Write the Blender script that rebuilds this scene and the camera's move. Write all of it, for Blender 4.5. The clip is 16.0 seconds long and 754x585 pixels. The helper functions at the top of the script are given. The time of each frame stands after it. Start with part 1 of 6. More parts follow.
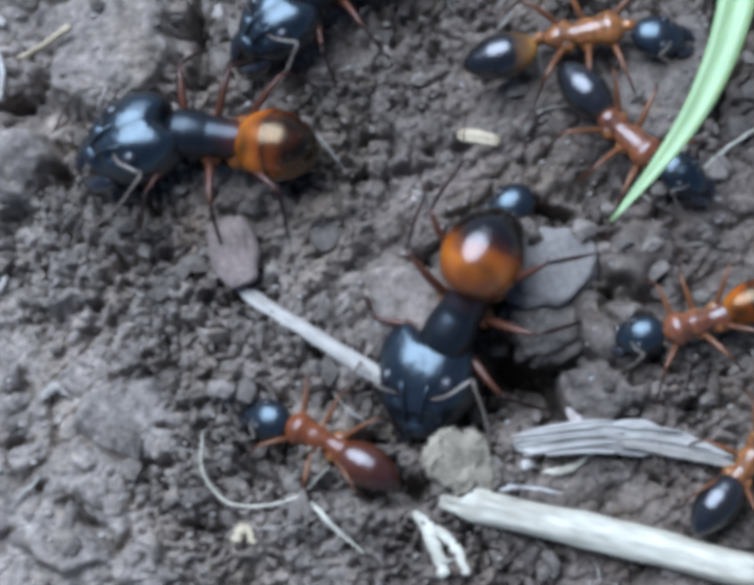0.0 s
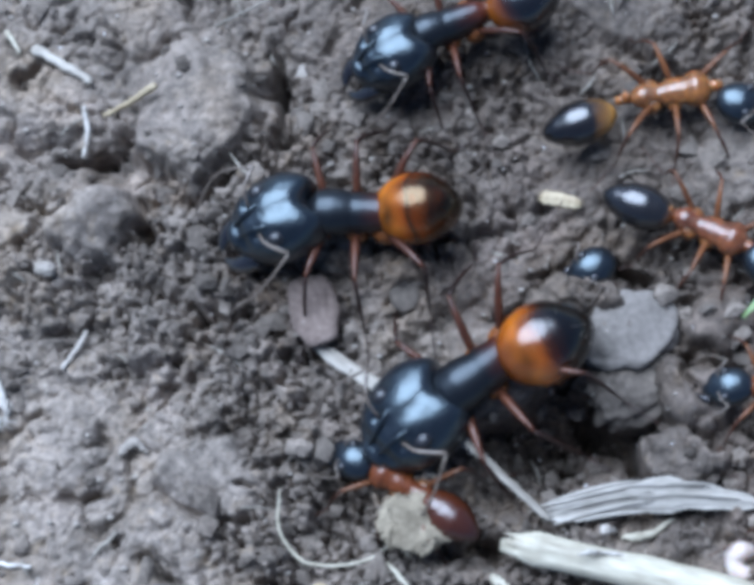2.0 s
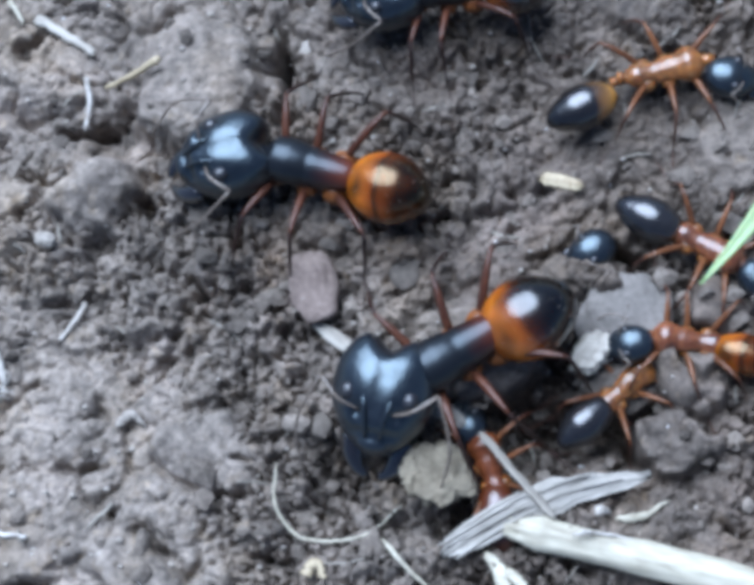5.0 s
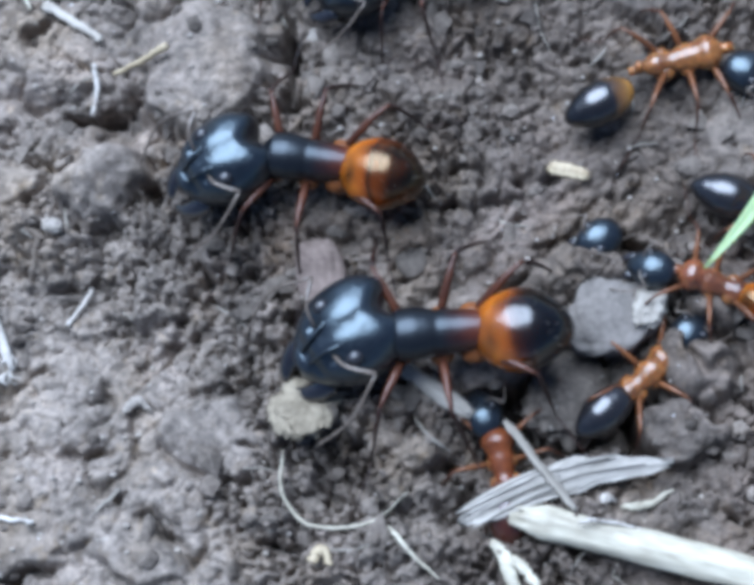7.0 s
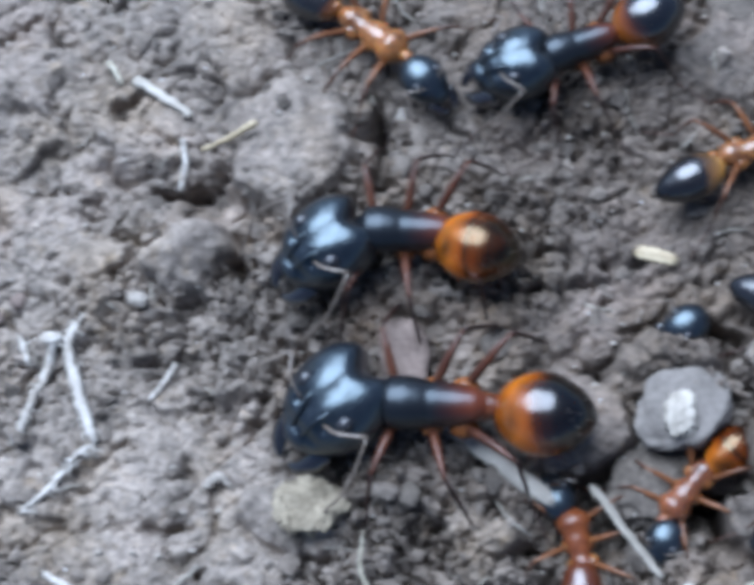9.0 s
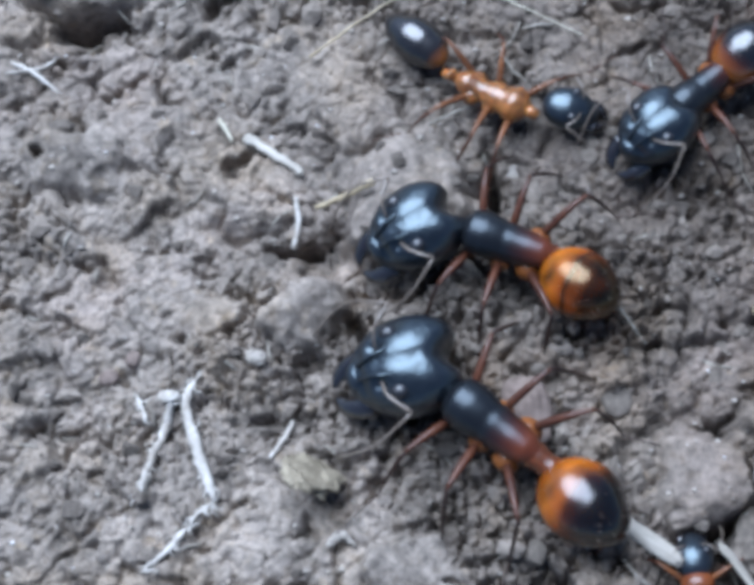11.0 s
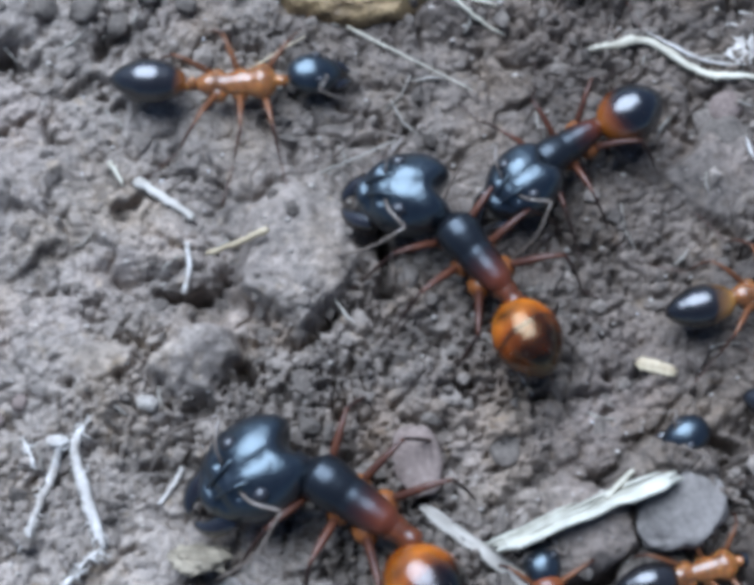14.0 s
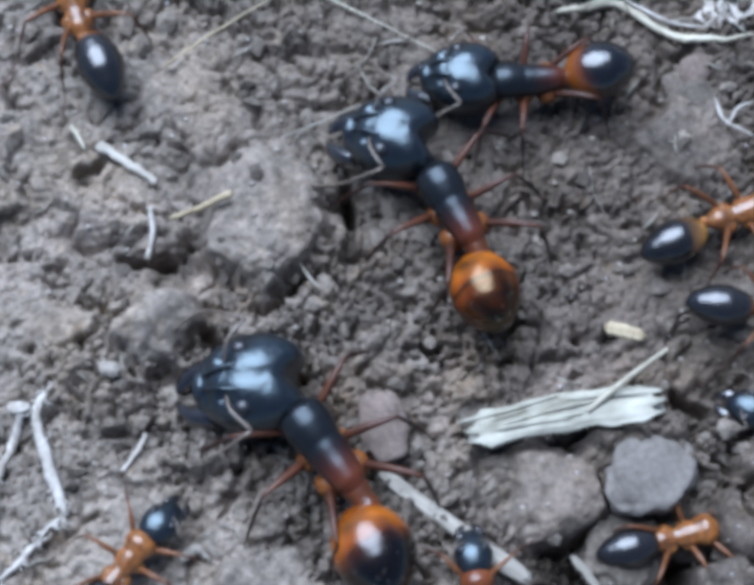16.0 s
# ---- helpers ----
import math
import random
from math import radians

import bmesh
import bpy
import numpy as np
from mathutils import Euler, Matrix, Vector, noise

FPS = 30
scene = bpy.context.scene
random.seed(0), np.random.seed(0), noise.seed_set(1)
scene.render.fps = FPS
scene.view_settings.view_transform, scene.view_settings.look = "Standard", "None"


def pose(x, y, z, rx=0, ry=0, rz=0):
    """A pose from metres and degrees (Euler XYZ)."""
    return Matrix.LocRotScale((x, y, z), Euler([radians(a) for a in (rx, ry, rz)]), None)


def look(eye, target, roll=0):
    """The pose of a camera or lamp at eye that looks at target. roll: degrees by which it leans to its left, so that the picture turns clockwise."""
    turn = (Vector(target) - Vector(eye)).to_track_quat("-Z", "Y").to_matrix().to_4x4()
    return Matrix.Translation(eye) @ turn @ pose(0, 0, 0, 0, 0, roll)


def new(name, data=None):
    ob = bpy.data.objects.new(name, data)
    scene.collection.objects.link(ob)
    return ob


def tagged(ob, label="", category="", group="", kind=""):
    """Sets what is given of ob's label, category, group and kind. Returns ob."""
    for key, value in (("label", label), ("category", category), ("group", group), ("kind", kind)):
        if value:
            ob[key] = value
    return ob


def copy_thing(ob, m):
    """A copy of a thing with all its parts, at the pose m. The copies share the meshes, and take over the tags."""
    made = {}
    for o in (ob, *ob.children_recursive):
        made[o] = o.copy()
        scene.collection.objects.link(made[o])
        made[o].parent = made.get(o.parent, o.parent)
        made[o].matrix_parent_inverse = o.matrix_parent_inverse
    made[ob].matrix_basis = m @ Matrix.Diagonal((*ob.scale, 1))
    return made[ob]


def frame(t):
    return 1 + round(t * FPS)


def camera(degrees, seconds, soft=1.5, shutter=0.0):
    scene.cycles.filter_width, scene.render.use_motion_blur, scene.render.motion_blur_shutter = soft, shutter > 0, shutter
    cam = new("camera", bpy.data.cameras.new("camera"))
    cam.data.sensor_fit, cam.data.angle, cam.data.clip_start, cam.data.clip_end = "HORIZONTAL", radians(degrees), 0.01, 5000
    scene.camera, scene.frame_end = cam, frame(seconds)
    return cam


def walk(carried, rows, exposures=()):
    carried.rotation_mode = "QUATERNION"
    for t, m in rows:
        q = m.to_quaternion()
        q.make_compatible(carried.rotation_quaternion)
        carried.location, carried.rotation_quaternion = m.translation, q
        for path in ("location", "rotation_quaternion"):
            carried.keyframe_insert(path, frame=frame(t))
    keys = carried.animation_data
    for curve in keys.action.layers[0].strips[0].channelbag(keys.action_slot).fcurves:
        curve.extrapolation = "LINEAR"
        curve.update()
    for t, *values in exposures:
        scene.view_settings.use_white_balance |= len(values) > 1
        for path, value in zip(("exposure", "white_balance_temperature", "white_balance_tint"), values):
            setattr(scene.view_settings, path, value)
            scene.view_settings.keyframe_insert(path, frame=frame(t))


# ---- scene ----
# A patch of bare soil some 45 mm wide, with ants crossing it. Lengths below are in millimetres and are scaled by MM.
MM = 0.001
cam = camera(24, 16.0, soft=5.8, shutter=0.5)
walk(cam, [
    (0, pose(0.017155, -0.025944, 0.082056, 12.671, 6.16, -3.25)),
    (0.5, pose(0.017590, -0.026215, 0.081748, 13.726, 5.258, -3.348)),
    (1, pose(0.016698, -0.026201, 0.081802, 14.543, 5.951, -2.835)),
    (1.5, pose(0.015694, -0.026105, 0.082344, 13.873, 7.391, -2.007)),
    (2, pose(0.015930, -0.026283, 0.082128, 15.056, 7.635, -1.867)),
    (2.5, pose(0.015629, -0.026604, 0.082215, 14.891, 8.054, -1.364)),
    (3, pose(0.015170, -0.026496, 0.082460, 14.653, 8.919, -0.489)),
    (3.5, pose(0.014910, -0.026062, 0.082437, 14.974, 8.712, -0.318)),
    (4, pose(0.014968, -0.026449, 0.082202, 14.522, 8.413, -0.362)),
    (4.5, pose(0.015036, -0.026259, 0.082455, 14.46, 7.841, -0.466)),
    (4.7, pose(0.015181, -0.026279, 0.082433, 14.459, 6.849, -0.88)),
    (6.8, pose(0.014401, -0.026393, 0.083020, 14.089, 6.628, -0.671)),
    (7, pose(0.014461, -0.026282, 0.082779, 14.024, 6.465, -0.644)),
    (7.5, pose(0.014366, -0.025999, 0.082894, 14.003, 6.701, -0.165)),
    (8, pose(0.014405, -0.026086, 0.083034, 14.247, 6.334, -0.147)),
    (8.5, pose(0.014102, -0.025680, 0.083047, 15.464, 6.975, 0.126)),
    (9, pose(0.013529, -0.025385, 0.082906, 16.246, 8.169, 1.097)),
    (9.2, pose(0.012999, -0.025240, 0.083321, 16.329, 9.519, 1.668)),
    (11.3, pose(0.003998, -0.023725, 0.084977, 16.96, 5.566, 0.215)),
    (11.5, pose(0.003138, -0.023493, 0.084991, 16.376, 4.599, 0.489)),
    (12, pose(0.001143, -0.023291, 0.086033, 16.51, 1.696, -0.18)),
    (12.5, pose(0.000225, -0.022815, 0.086549, 17.266, 1.155, -0.162)),
    (13, pose(-0.000088, -0.022007, 0.086245, 18.543, 0.525, -0.288)),
    (13.5, pose(-0.000497, -0.022180, 0.086445, 18.148, 1.626, 0.282)),
    (14, pose(0.000062, -0.022638, 0.086607, 17.33, -0.311, -0.553)),
    (14.5, pose(0.000642, -0.023114, 0.085987, 17.865, -0.417, -0.848)),
    (15, pose(0.000764, -0.023202, 0.085212, 17.203, 0.249, -0.669)),
    (15.5, pose(0.000859, -0.023616, 0.085101, 17.031, -0.428, -0.711)),
    (16, pose(0.000905, -0.023915, 0.085093, 17.256, -0.788, -0.9)),
], exposures=((0.0, 1.10, 5440, 13), (0.6, 1.25, 5440, 13), (1.0, 1.34, 5440, 13), (1.5, 1.32, 5440, 13), (2.0, 1.21, 5440, 13), (2.5, 1.33, 5440, 13), (7.5, 1.31, 5470, 13), (8.0, 1.24, 5480, 13), (8.5, 1.36, 5510, 13), (9.2, 1.36, 5520, 13), (11.3, 1.33, 5550, 13), (13.5, 1.28, 5550, 13), (15.5, 1.34, 5550, 13), (16.0, 1.17, 5550, 13)))

# --- light: open shade under a bright, slightly blue sky
SUN_UP, SUN_ROUND = 60, 335
world = bpy.data.worlds.new("sky")
scene.world = world
world.use_nodes = True
wn = world.node_tree
sky = wn.nodes.new("ShaderNodeTexSky")
sky.sky_type = "NISHITA"
sky.sun_disc = False
sky.sun_elevation, sky.sun_rotation = radians(SUN_UP), radians(SUN_ROUND)
sky.air_density, sky.dust_density = 1.0, 0.4
wn.links.new(sky.outputs[0], wn.nodes["Background"].inputs[0])
wn.nodes["Background"].inputs[1].default_value = 0.035
sun_data = bpy.data.lights.new("sun", "SUN")
sun_data.energy, sun_data.angle, sun_data.color = 3.6, radians(54), (0.86, 0.94, 1.0)
sun = new("sun", sun_data)
sun.matrix_world = look((math.sin(radians(SUN_ROUND)) * math.cos(radians(SUN_UP)), math.cos(radians(SUN_ROUND)) * math.cos(radians(SUN_UP)), math.sin(radians(SUN_UP))), (0, 0, 0))

# --- materials
def material(name, dark, light, rough=0.6, grain=900.0, fine=6000.0, bump=0.25, metal=0.0, coat=0.0, spec=0.5, stretch=(1, 1, 1), rand=0.0, specks=None, bleed=0.0, soil_tones=False, sheen=None, clear=0.0, relief=0.0001):
    """A two-scale mottled surface: broad stains and fine grain, with relief."""
    m = bpy.data.materials.new(name)
    m.use_nodes = True
    n, l = m.node_tree.nodes, m.node_tree.links
    b = n["Principled BSDF"]
    tc, mp = n.new("ShaderNodeTexCoord"), n.new("ShaderNodeMapping")
    mp.inputs["Scale"].default_value = stretch
    l.new(tc.outputs["Object"], mp.inputs[0])
    big, small = n.new("ShaderNodeTexNoise"), n.new("ShaderNodeTexNoise")
    for tex, sc, det in ((big, grain, 6), (small, fine, 4)):
        tex.inputs["Scale"].default_value, tex.inputs["Detail"].default_value = sc, det
        l.new(mp.outputs[0], tex.inputs["Vector"])
    mixv = n.new("ShaderNodeMath")
    mixv.operation = "MULTIPLY_ADD"
    mixv.inputs[1].default_value = 0.45
    half = n.new("ShaderNodeMath")
    half.operation = "MULTIPLY"
    half.inputs[1].default_value = 0.55
    l.new(big.outputs[0], half.inputs[0])
    l.new(small.outputs[0], mixv.inputs[0])
    l.new(half.outputs[0], mixv.inputs[2])
    ramp = n.new("ShaderNodeValToRGB")
    ramp.color_ramp.elements[0].position, ramp.color_ramp.elements[1].position = 0.33, 0.67
    ramp.color_ramp.elements[0].color, ramp.color_ramp.elements[1].color = (*dark, 1), (*light, 1)
    l.new(mixv.outputs[0], ramp.inputs[0])
    colour = ramp.outputs[0]
    if rand:
        info, hsv = n.new("ShaderNodeNewGeometry"), n.new("ShaderNodeHueSaturation")
        mr = n.new("ShaderNodeMapRange")
        mr.inputs["To Min"].default_value, mr.inputs["To Max"].default_value = 1 - rand, 1 + rand
        l.new(info.outputs["Random Per Island"], mr.inputs[0])
        l.new(mr.outputs[0], hsv.inputs["Value"])
        l.new(colour, hsv.inputs["Color"])
        colour = hsv.outputs[0]
    if specks:
        tex, cut, mx = n.new("ShaderNodeTexNoise"), n.new("ShaderNodeValToRGB"), n.new("ShaderNodeMixRGB")
        tex.inputs["Scale"].default_value, tex.inputs["Detail"].default_value = 2600, 2
        cut.color_ramp.elements[0].position, cut.color_ramp.elements[1].position = 0.71, 0.78
        l.new(mp.outputs[0], tex.inputs["Vector"])
        l.new(tex.outputs[0], cut.inputs[0])
        l.new(cut.outputs[0], mx.inputs[0])
        l.new(colour, mx.inputs[1])
        mx.inputs[2].default_value = (*specks, 1)
        colour = mx.outputs[0]
    if soil_tones:
        # ochre and purplish tinges of the clay
        for sc, lo, hi, tint in ((190, 0.50, 0.70, (1.04, 0.98, 0.88)), (120, 0.52, 0.72, (1.02, 0.985, 0.99)), (900, 0.62, 0.70, (1.16, 1.10, 0.98))):
            tex, cut, mx = n.new("ShaderNodeTexNoise"), n.new("ShaderNodeValToRGB"), n.new("ShaderNodeMixRGB")
            tex.inputs["Scale"].default_value, tex.inputs["Detail"].default_value = sc, 5
            cut.color_ramp.elements[0].position, cut.color_ramp.elements[1].position = lo, hi
            mx.blend_type = "MULTIPLY"
            l.new(mp.outputs[0], tex.inputs["Vector"])
            l.new(tex.outputs[0], cut.inputs[0])
            l.new(cut.outputs[0], mx.inputs[0])
            l.new(colour, mx.inputs[1])
            mx.inputs[2].default_value = (*tint, 1)
            colour = mx.outputs[0]
        # dark and pale mineral grains
        for sc, lo, hi, tint in ((3800, 0.42, 0.58, (1.14, 1.135, 1.13)), (6400, 0.57, 0.66, (0.74, 0.73, 0.72)), (1500, 0.55, 0.68, (0.74, 0.71, 0.67))):
            tex, cut, mx = n.new("ShaderNodeTexNoise"), n.new("ShaderNodeValToRGB"), n.new("ShaderNodeMixRGB")
            tex.inputs["Scale"].default_value, tex.inputs["Detail"].default_value = sc, 2
            cut.color_ramp.elements[0].position, cut.color_ramp.elements[1].position = lo, hi
            mx.blend_type = "MULTIPLY"
            l.new(mp.outputs[0], tex.inputs["Vector"])
            l.new(tex.outputs[0], cut.inputs[0])
            l.new(cut.outputs[0], mx.inputs[0])
            l.new(colour, mx.inputs[1])
            mx.inputs[2].default_value = (*tint, 1)
            colour = mx.outputs[0]
        # wetter crumbs are darker than the dry, trodden crust; shade is painted in too
        damp_shade, mx = n.new("ShaderNodeAttribute"), n.new("ShaderNodeMixRGB")
        damp_shade.attribute_name = "damp_shade"
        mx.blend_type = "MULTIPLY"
        l.new(damp_shade.outputs["Fac"], mx.inputs[0])
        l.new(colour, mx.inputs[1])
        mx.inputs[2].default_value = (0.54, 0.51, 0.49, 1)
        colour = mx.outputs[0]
    l.new(colour, b.inputs["Base Color"])
    b.inputs["Roughness"].default_value, b.inputs["Metallic"].default_value = rough, metal
    b.inputs["Specular IOR Level"].default_value, b.inputs["Coat Weight"].default_value = spec, coat
    b.inputs["Coat Roughness"].default_value = 0.12
    if sheen:
        b.inputs["Specular Tint"].default_value = (*sheen, 1)
    if clear:
        b.inputs["Transmission Weight"].default_value, b.inputs["IOR"].default_value = clear, 1.45
    if bleed:
        b.inputs["Subsurface Weight"].default_value = bleed
        b.inputs["Subsurface Radius"].default_value = (0.0008, 0.0003, 0.0001)
        b.inputs["Subsurface Scale"].default_value = 1.0
    if bump:
        bp = n.new("ShaderNodeBump")
        bp.inputs["Strength"].default_value, bp.inputs["Distance"].default_value = bump, relief
        l.new(mixv.outputs[0], bp.inputs["Height"])
        l.new(bp.outputs[0], b.inputs["Normal"])
    return m


def banded(name, stops, rough=0.3, across=0.0, clear=0.0, glint=None, mottle=0.0, gloss=0.7):
    """A chitin whose colour changes along the body (local x, millimetres) and with height, with ringed tergite edges.
    """
    m = material(name, (0.1, 0.1, 0.1), (0.1, 0.1, 0.1), rough * 0.85, 500, 2600, 0.15, coat=0.08 if glint else 0.25, spec=gloss, clear=clear, sheen=glint, bleed=0.12 if clear else 0.0)
    n, l = m.node_tree.nodes, m.node_tree.links
    b = n["Principled BSDF"]
    tc, sep, mr, ramp = n.new("ShaderNodeTexCoord"), n.new("ShaderNodeSeparateXYZ"), n.new("ShaderNodeMapRange"), n.new("ShaderNodeValToRGB")
    noise_t, add, up = n.new("ShaderNodeTexNoise"), n.new("ShaderNodeMath"), n.new("ShaderNodeMath")
    noise_t.inputs["Scale"].default_value = 420
    l.new(tc.outputs["Object"], noise_t.inputs["Vector"])
    l.new(tc.outputs["Object"], sep.inputs[0])
    up.operation = add.operation = "MULTIPLY_ADD"
    # height shifts the bands: amber flanks painted brighter, as if light shone through
    up.inputs[1].default_value = -across
    l.new(sep.outputs[2], up.inputs[0])
    l.new(sep.outputs[0], up.inputs[2])
    add.inputs[1].default_value = 0.0006
    l.new(noise_t.outputs[0], add.inputs[0])
    l.new(up.outputs[0], add.inputs[2])
    mr.inputs["From Min"].default_value, mr.inputs["From Max"].default_value = 0.0028, -0.0021
    l.new(add.outputs[0], mr.inputs[0])
    e = ramp.color_ramp.elements
    while len(e) < len(stops):
        e.new(0.5)
    for el, (p, c) in zip(e, stops):
        el.position, el.color = p, (*c, 1)
    l.new(mr.outputs[0], ramp.inputs[0])
    for link in list(b.inputs["Base Color"].links):
        l.remove(link)
    colour = ramp.outputs[0]
    if mottle:
        # golden and brown blotches painted in for light glowing through the stretched skin
        blot, cut, hsv = n.new("ShaderNodeTexNoise"), n.new("ShaderNodeMapRange"), n.new("ShaderNodeHueSaturation")
        blot.inputs["Scale"].default_value, blot.inputs["Detail"].default_value = 520, 1.5
        cut.inputs["From Min"].default_value, cut.inputs["From Max"].default_value = 0.36, 0.62
        cut.inputs["To Min"].default_value, cut.inputs["To Max"].default_value = 1 - mottle, 1.0 + 0.3 * mottle
        l.new(tc.outputs["Object"], blot.inputs["Vector"])
        l.new(blot.outputs[0], cut.inputs[0])
        l.new(cut.outputs[0], hsv.inputs["Value"])
        l.new(colour, hsv.inputs["Color"])
        colour = hsv.outputs[0]
    l.new(colour, b.inputs["Base Color"])
    return m


SOIL = material("soil", (0.066, 0.0550, 0.0458), (0.290, 0.245, 0.205), 0.8, 240, 1900, 0.5, spec=0.35, specks=(0.40, 0.37, 0.33), soil_tones=True, relief=0.0002)
CRUMB = material("soil_crumb", (0.051, 0.0408, 0.0333), (0.211, 0.178, 0.148), 0.9, 500, 4200, 0.9, spec=0.2, rand=0.4, relief=0.00018)
BLACK = material("black_chitin", (0.006, 0.007, 0.009), (0.012, 0.014, 0.018), 0.29, 700, 2600, 0.7, coat=0.15, spec=0.75, sheen=(0.72, 0.90, 1.0), relief=0.0001)
EYE = material("eye", (0.01, 0.01, 0.012), (0.02, 0.02, 0.024), 0.4, 2000, 9000, 0.2, coat=0.2)
JAW = material("dark_jaw", (0.005, 0.005, 0.005), (0.014, 0.009, 0.008), 0.2, 900, 7000, 0.3, coat=0.8, spec=0.9)
RED = material("red_brown_chitin", (0.040, 0.012, 0.006), (0.23, 0.075, 0.026), 0.32, 900, 3200, 0.9, coat=0.45, bleed=0.2)
ORANGE = material("orange_chitin", (0.055, 0.019, 0.006), (0.34, 0.130, 0.030), 0.32, 900, 3200, 0.9, coat=0.45, bleed=0.25)
LEG = material("leg_chitin", (0.024, 0.0082, 0.0052), (0.088, 0.029, 0.013), 0.4, 700, 6000, 0.1, coat=0.15, spec=0.3)
LEG_LIGHT = material("light_leg_chitin", (0.050, 0.017, 0.007), (0.19, 0.072, 0.025), 0.36, 700, 6000, 0.1, coat=0.2, spec=0.3)
SHIN = material("dark_leg_chitin", (0.009, 0.00525, 0.0045), (0.0338, 0.0135, 0.009), 0.4, 700, 6000, 0.1, spec=0.3)
COXA = material("leg_base_chitin", (0.075, 0.022, 0.006), (0.25, 0.085, 0.017), 0.38, 700, 6000, 0.1, coat=0.15, spec=0.3)
WAIST = material("waist_chitin", (0.030, 0.009, 0.004), (0.125, 0.034, 0.010), 0.32, 600, 3000, 0.4, coat=0.2, bleed=0.2)
PALE_HAIR = material("pale_antenna_chitin", (0.075, 0.0562, 0.0413), (0.195, 0.158, 0.128), 0.3, 900, 6000, 0.05, coat=0.2)
UMBER = material("dark_umber_chitin", (0.020, 0.006, 0.004), (0.090, 0.020, 0.008), 0.30, 600, 3000, 0.5, coat=0.1, spec=0.5)
AMBER = banded("amber_gaster", [(0.0, (0.05, 0.012, 0.003)), (0.10, (0.17, 0.038, 0.004)), (0.24, (0.42, 0.125, 0.009)), (0.38, (0.36, 0.095, 0.007)), (0.47, (0.20, 0.042, 0.004)), (0.51, (0.030, 0.008, 0.003)), (0.57, (0.15, 0.032, 0.004)), (0.66, (0.10, 0.021, 0.003)), (0.74, (0.022, 0.006, 0.003)), (0.82, (0.045, 0.010, 0.003)), (0.94, (0.008, 0.004, 0.003))], 0.29, 0.3, clear=0.3, glint=(1.0, 0.76, 0.45), mottle=0.85, gloss=0.9)
AMBER_BLACK = banded("amber_black_gaster", [(0.0, (0.06, 0.015, 0.003)), (0.12, (0.22, 0.054, 0.005)), (0.30, (0.42, 0.120, 0.008)), (0.46, (0.26, 0.064, 0.005)), (0.56, (0.07, 0.016, 0.003)), (0.66, (0.018, 0.006, 0.003)), (0.76, (0.006, 0.004, 0.0032))], 0.27, 0.36, 0.35, mottle=0.7)
RED_BLACK = banded("red_black_gaster", [(0.0, (0.13, 0.036, 0.005)), (0.22, (0.24, 0.072, 0.009)), (0.42, (0.13, 0.033, 0.005)), (0.54, (0.025, 0.009, 0.006)), (0.64, (0.006, 0.006, 0.0075))], 0.27, 1.0)
THORAX = banded("black_and_red_thorax", [(0.0, (0.006, 0.007, 0.009)), (0.62, (0.007, 0.007, 0.008)), (0.78, (0.024, 0.008, 0.006)), (0.92, (0.060, 0.015, 0.007)), (1.0, (0.085, 0.021, 0.008))], 0.42, glint=(0.78, 0.9, 1.0), gloss=0.4)
PALE_GASTER = banded("amber_banded_gaster", [(0.0, (0.34, 0.16, 0.030)), (0.24, (0.27, 0.13, 0.028)), (0.36, (0.13, 0.062, 0.020)), (0.46, (0.0105, 0.009, 0.009))], across=0.4, mottle=0.5)
# reds of the worker in the hollow, with the shade there put into the colour
SHADED_RED = material("shaded_red_chitin", (0.06, 0.016, 0.006), (0.21, 0.058, 0.015), 0.35, 600, 6000, 0.12, coat=0.1)
SHADED_RUST = banded("shaded_rust_gaster", [(0.0, (0.08, 0.02, 0.005)), (0.4, (0.06, 0.014, 0.004)), (0.8, (0.03, 0.008, 0.004))], 0.35)
BLACK_GASTER = banded("black_gaster", [(0.0, (0.255, 0.105, 0.0165)), (0.14, (0.165, 0.0525, 0.009)), (0.24, (0.012, 0.0105, 0.0105)), (1.0, (0.0075, 0.0075, 0.009))])
STRAW = material("bleached_straw", (0.22, 0.19, 0.135), (0.53, 0.49, 0.385), 0.6, 700, 3600, 0.4, stretch=(0.25, 1, 1))
STRAW_DULL = material("weathered_straw", (0.105, 0.090, 0.068), (0.35, 0.315, 0.265), 0.75, 600, 4000, 0.7, stretch=(0.08, 1, 1))
STRAW_GREY = material("grey_papery_straw", (0.15, 0.135, 0.112), (0.46, 0.425, 0.375), 0.7, 420, 2600, 0.6, stretch=(0.3, 1, 1))
STRAW_GREEN = material("yellow_green_leaf_strip", (0.150, 0.136, 0.094), (0.49, 0.465, 0.385), 0.65, 420, 2400, 0.3, stretch=(0.45, 1, 1))
STRAW_YELLOW = material("yellow_straw", (0.225, 0.165, 0.090), (0.49, 0.41, 0.275), 0.55, 300, 3000, 0.3, stretch=(0.15, 1, 1))
ROOT = material("white_rootlet", (0.178, 0.148, 0.118), (0.577, 0.54, 0.488), 0.65, 700, 3000, 0.6)
PETAL = material("pinkish_white_petal", (0.34, 0.26, 0.22), (0.66, 0.58, 0.53), 0.55, 600, 3000, 0.4, bleed=0.2)
GREEN = material("green_grass", (0.14, 0.225, 0.075), (0.30, 0.40, 0.19), 0.45, 160, 1800, 0.2, stretch=(0.08, 1, 1), bleed=0.2)
PEBBLE = material("pale_pebble", (0.148, 0.126, 0.104), (0.4, 0.355, 0.303), 0.65, 700, 3800, 0.7)
STONE = material("grey_stone", (0.054, 0.0455, 0.038), (0.165, 0.138, 0.114), 0.9, 420, 3400, 0.8, spec=0.2, specks=(0.34, 0.31, 0.27), relief=0.00016)
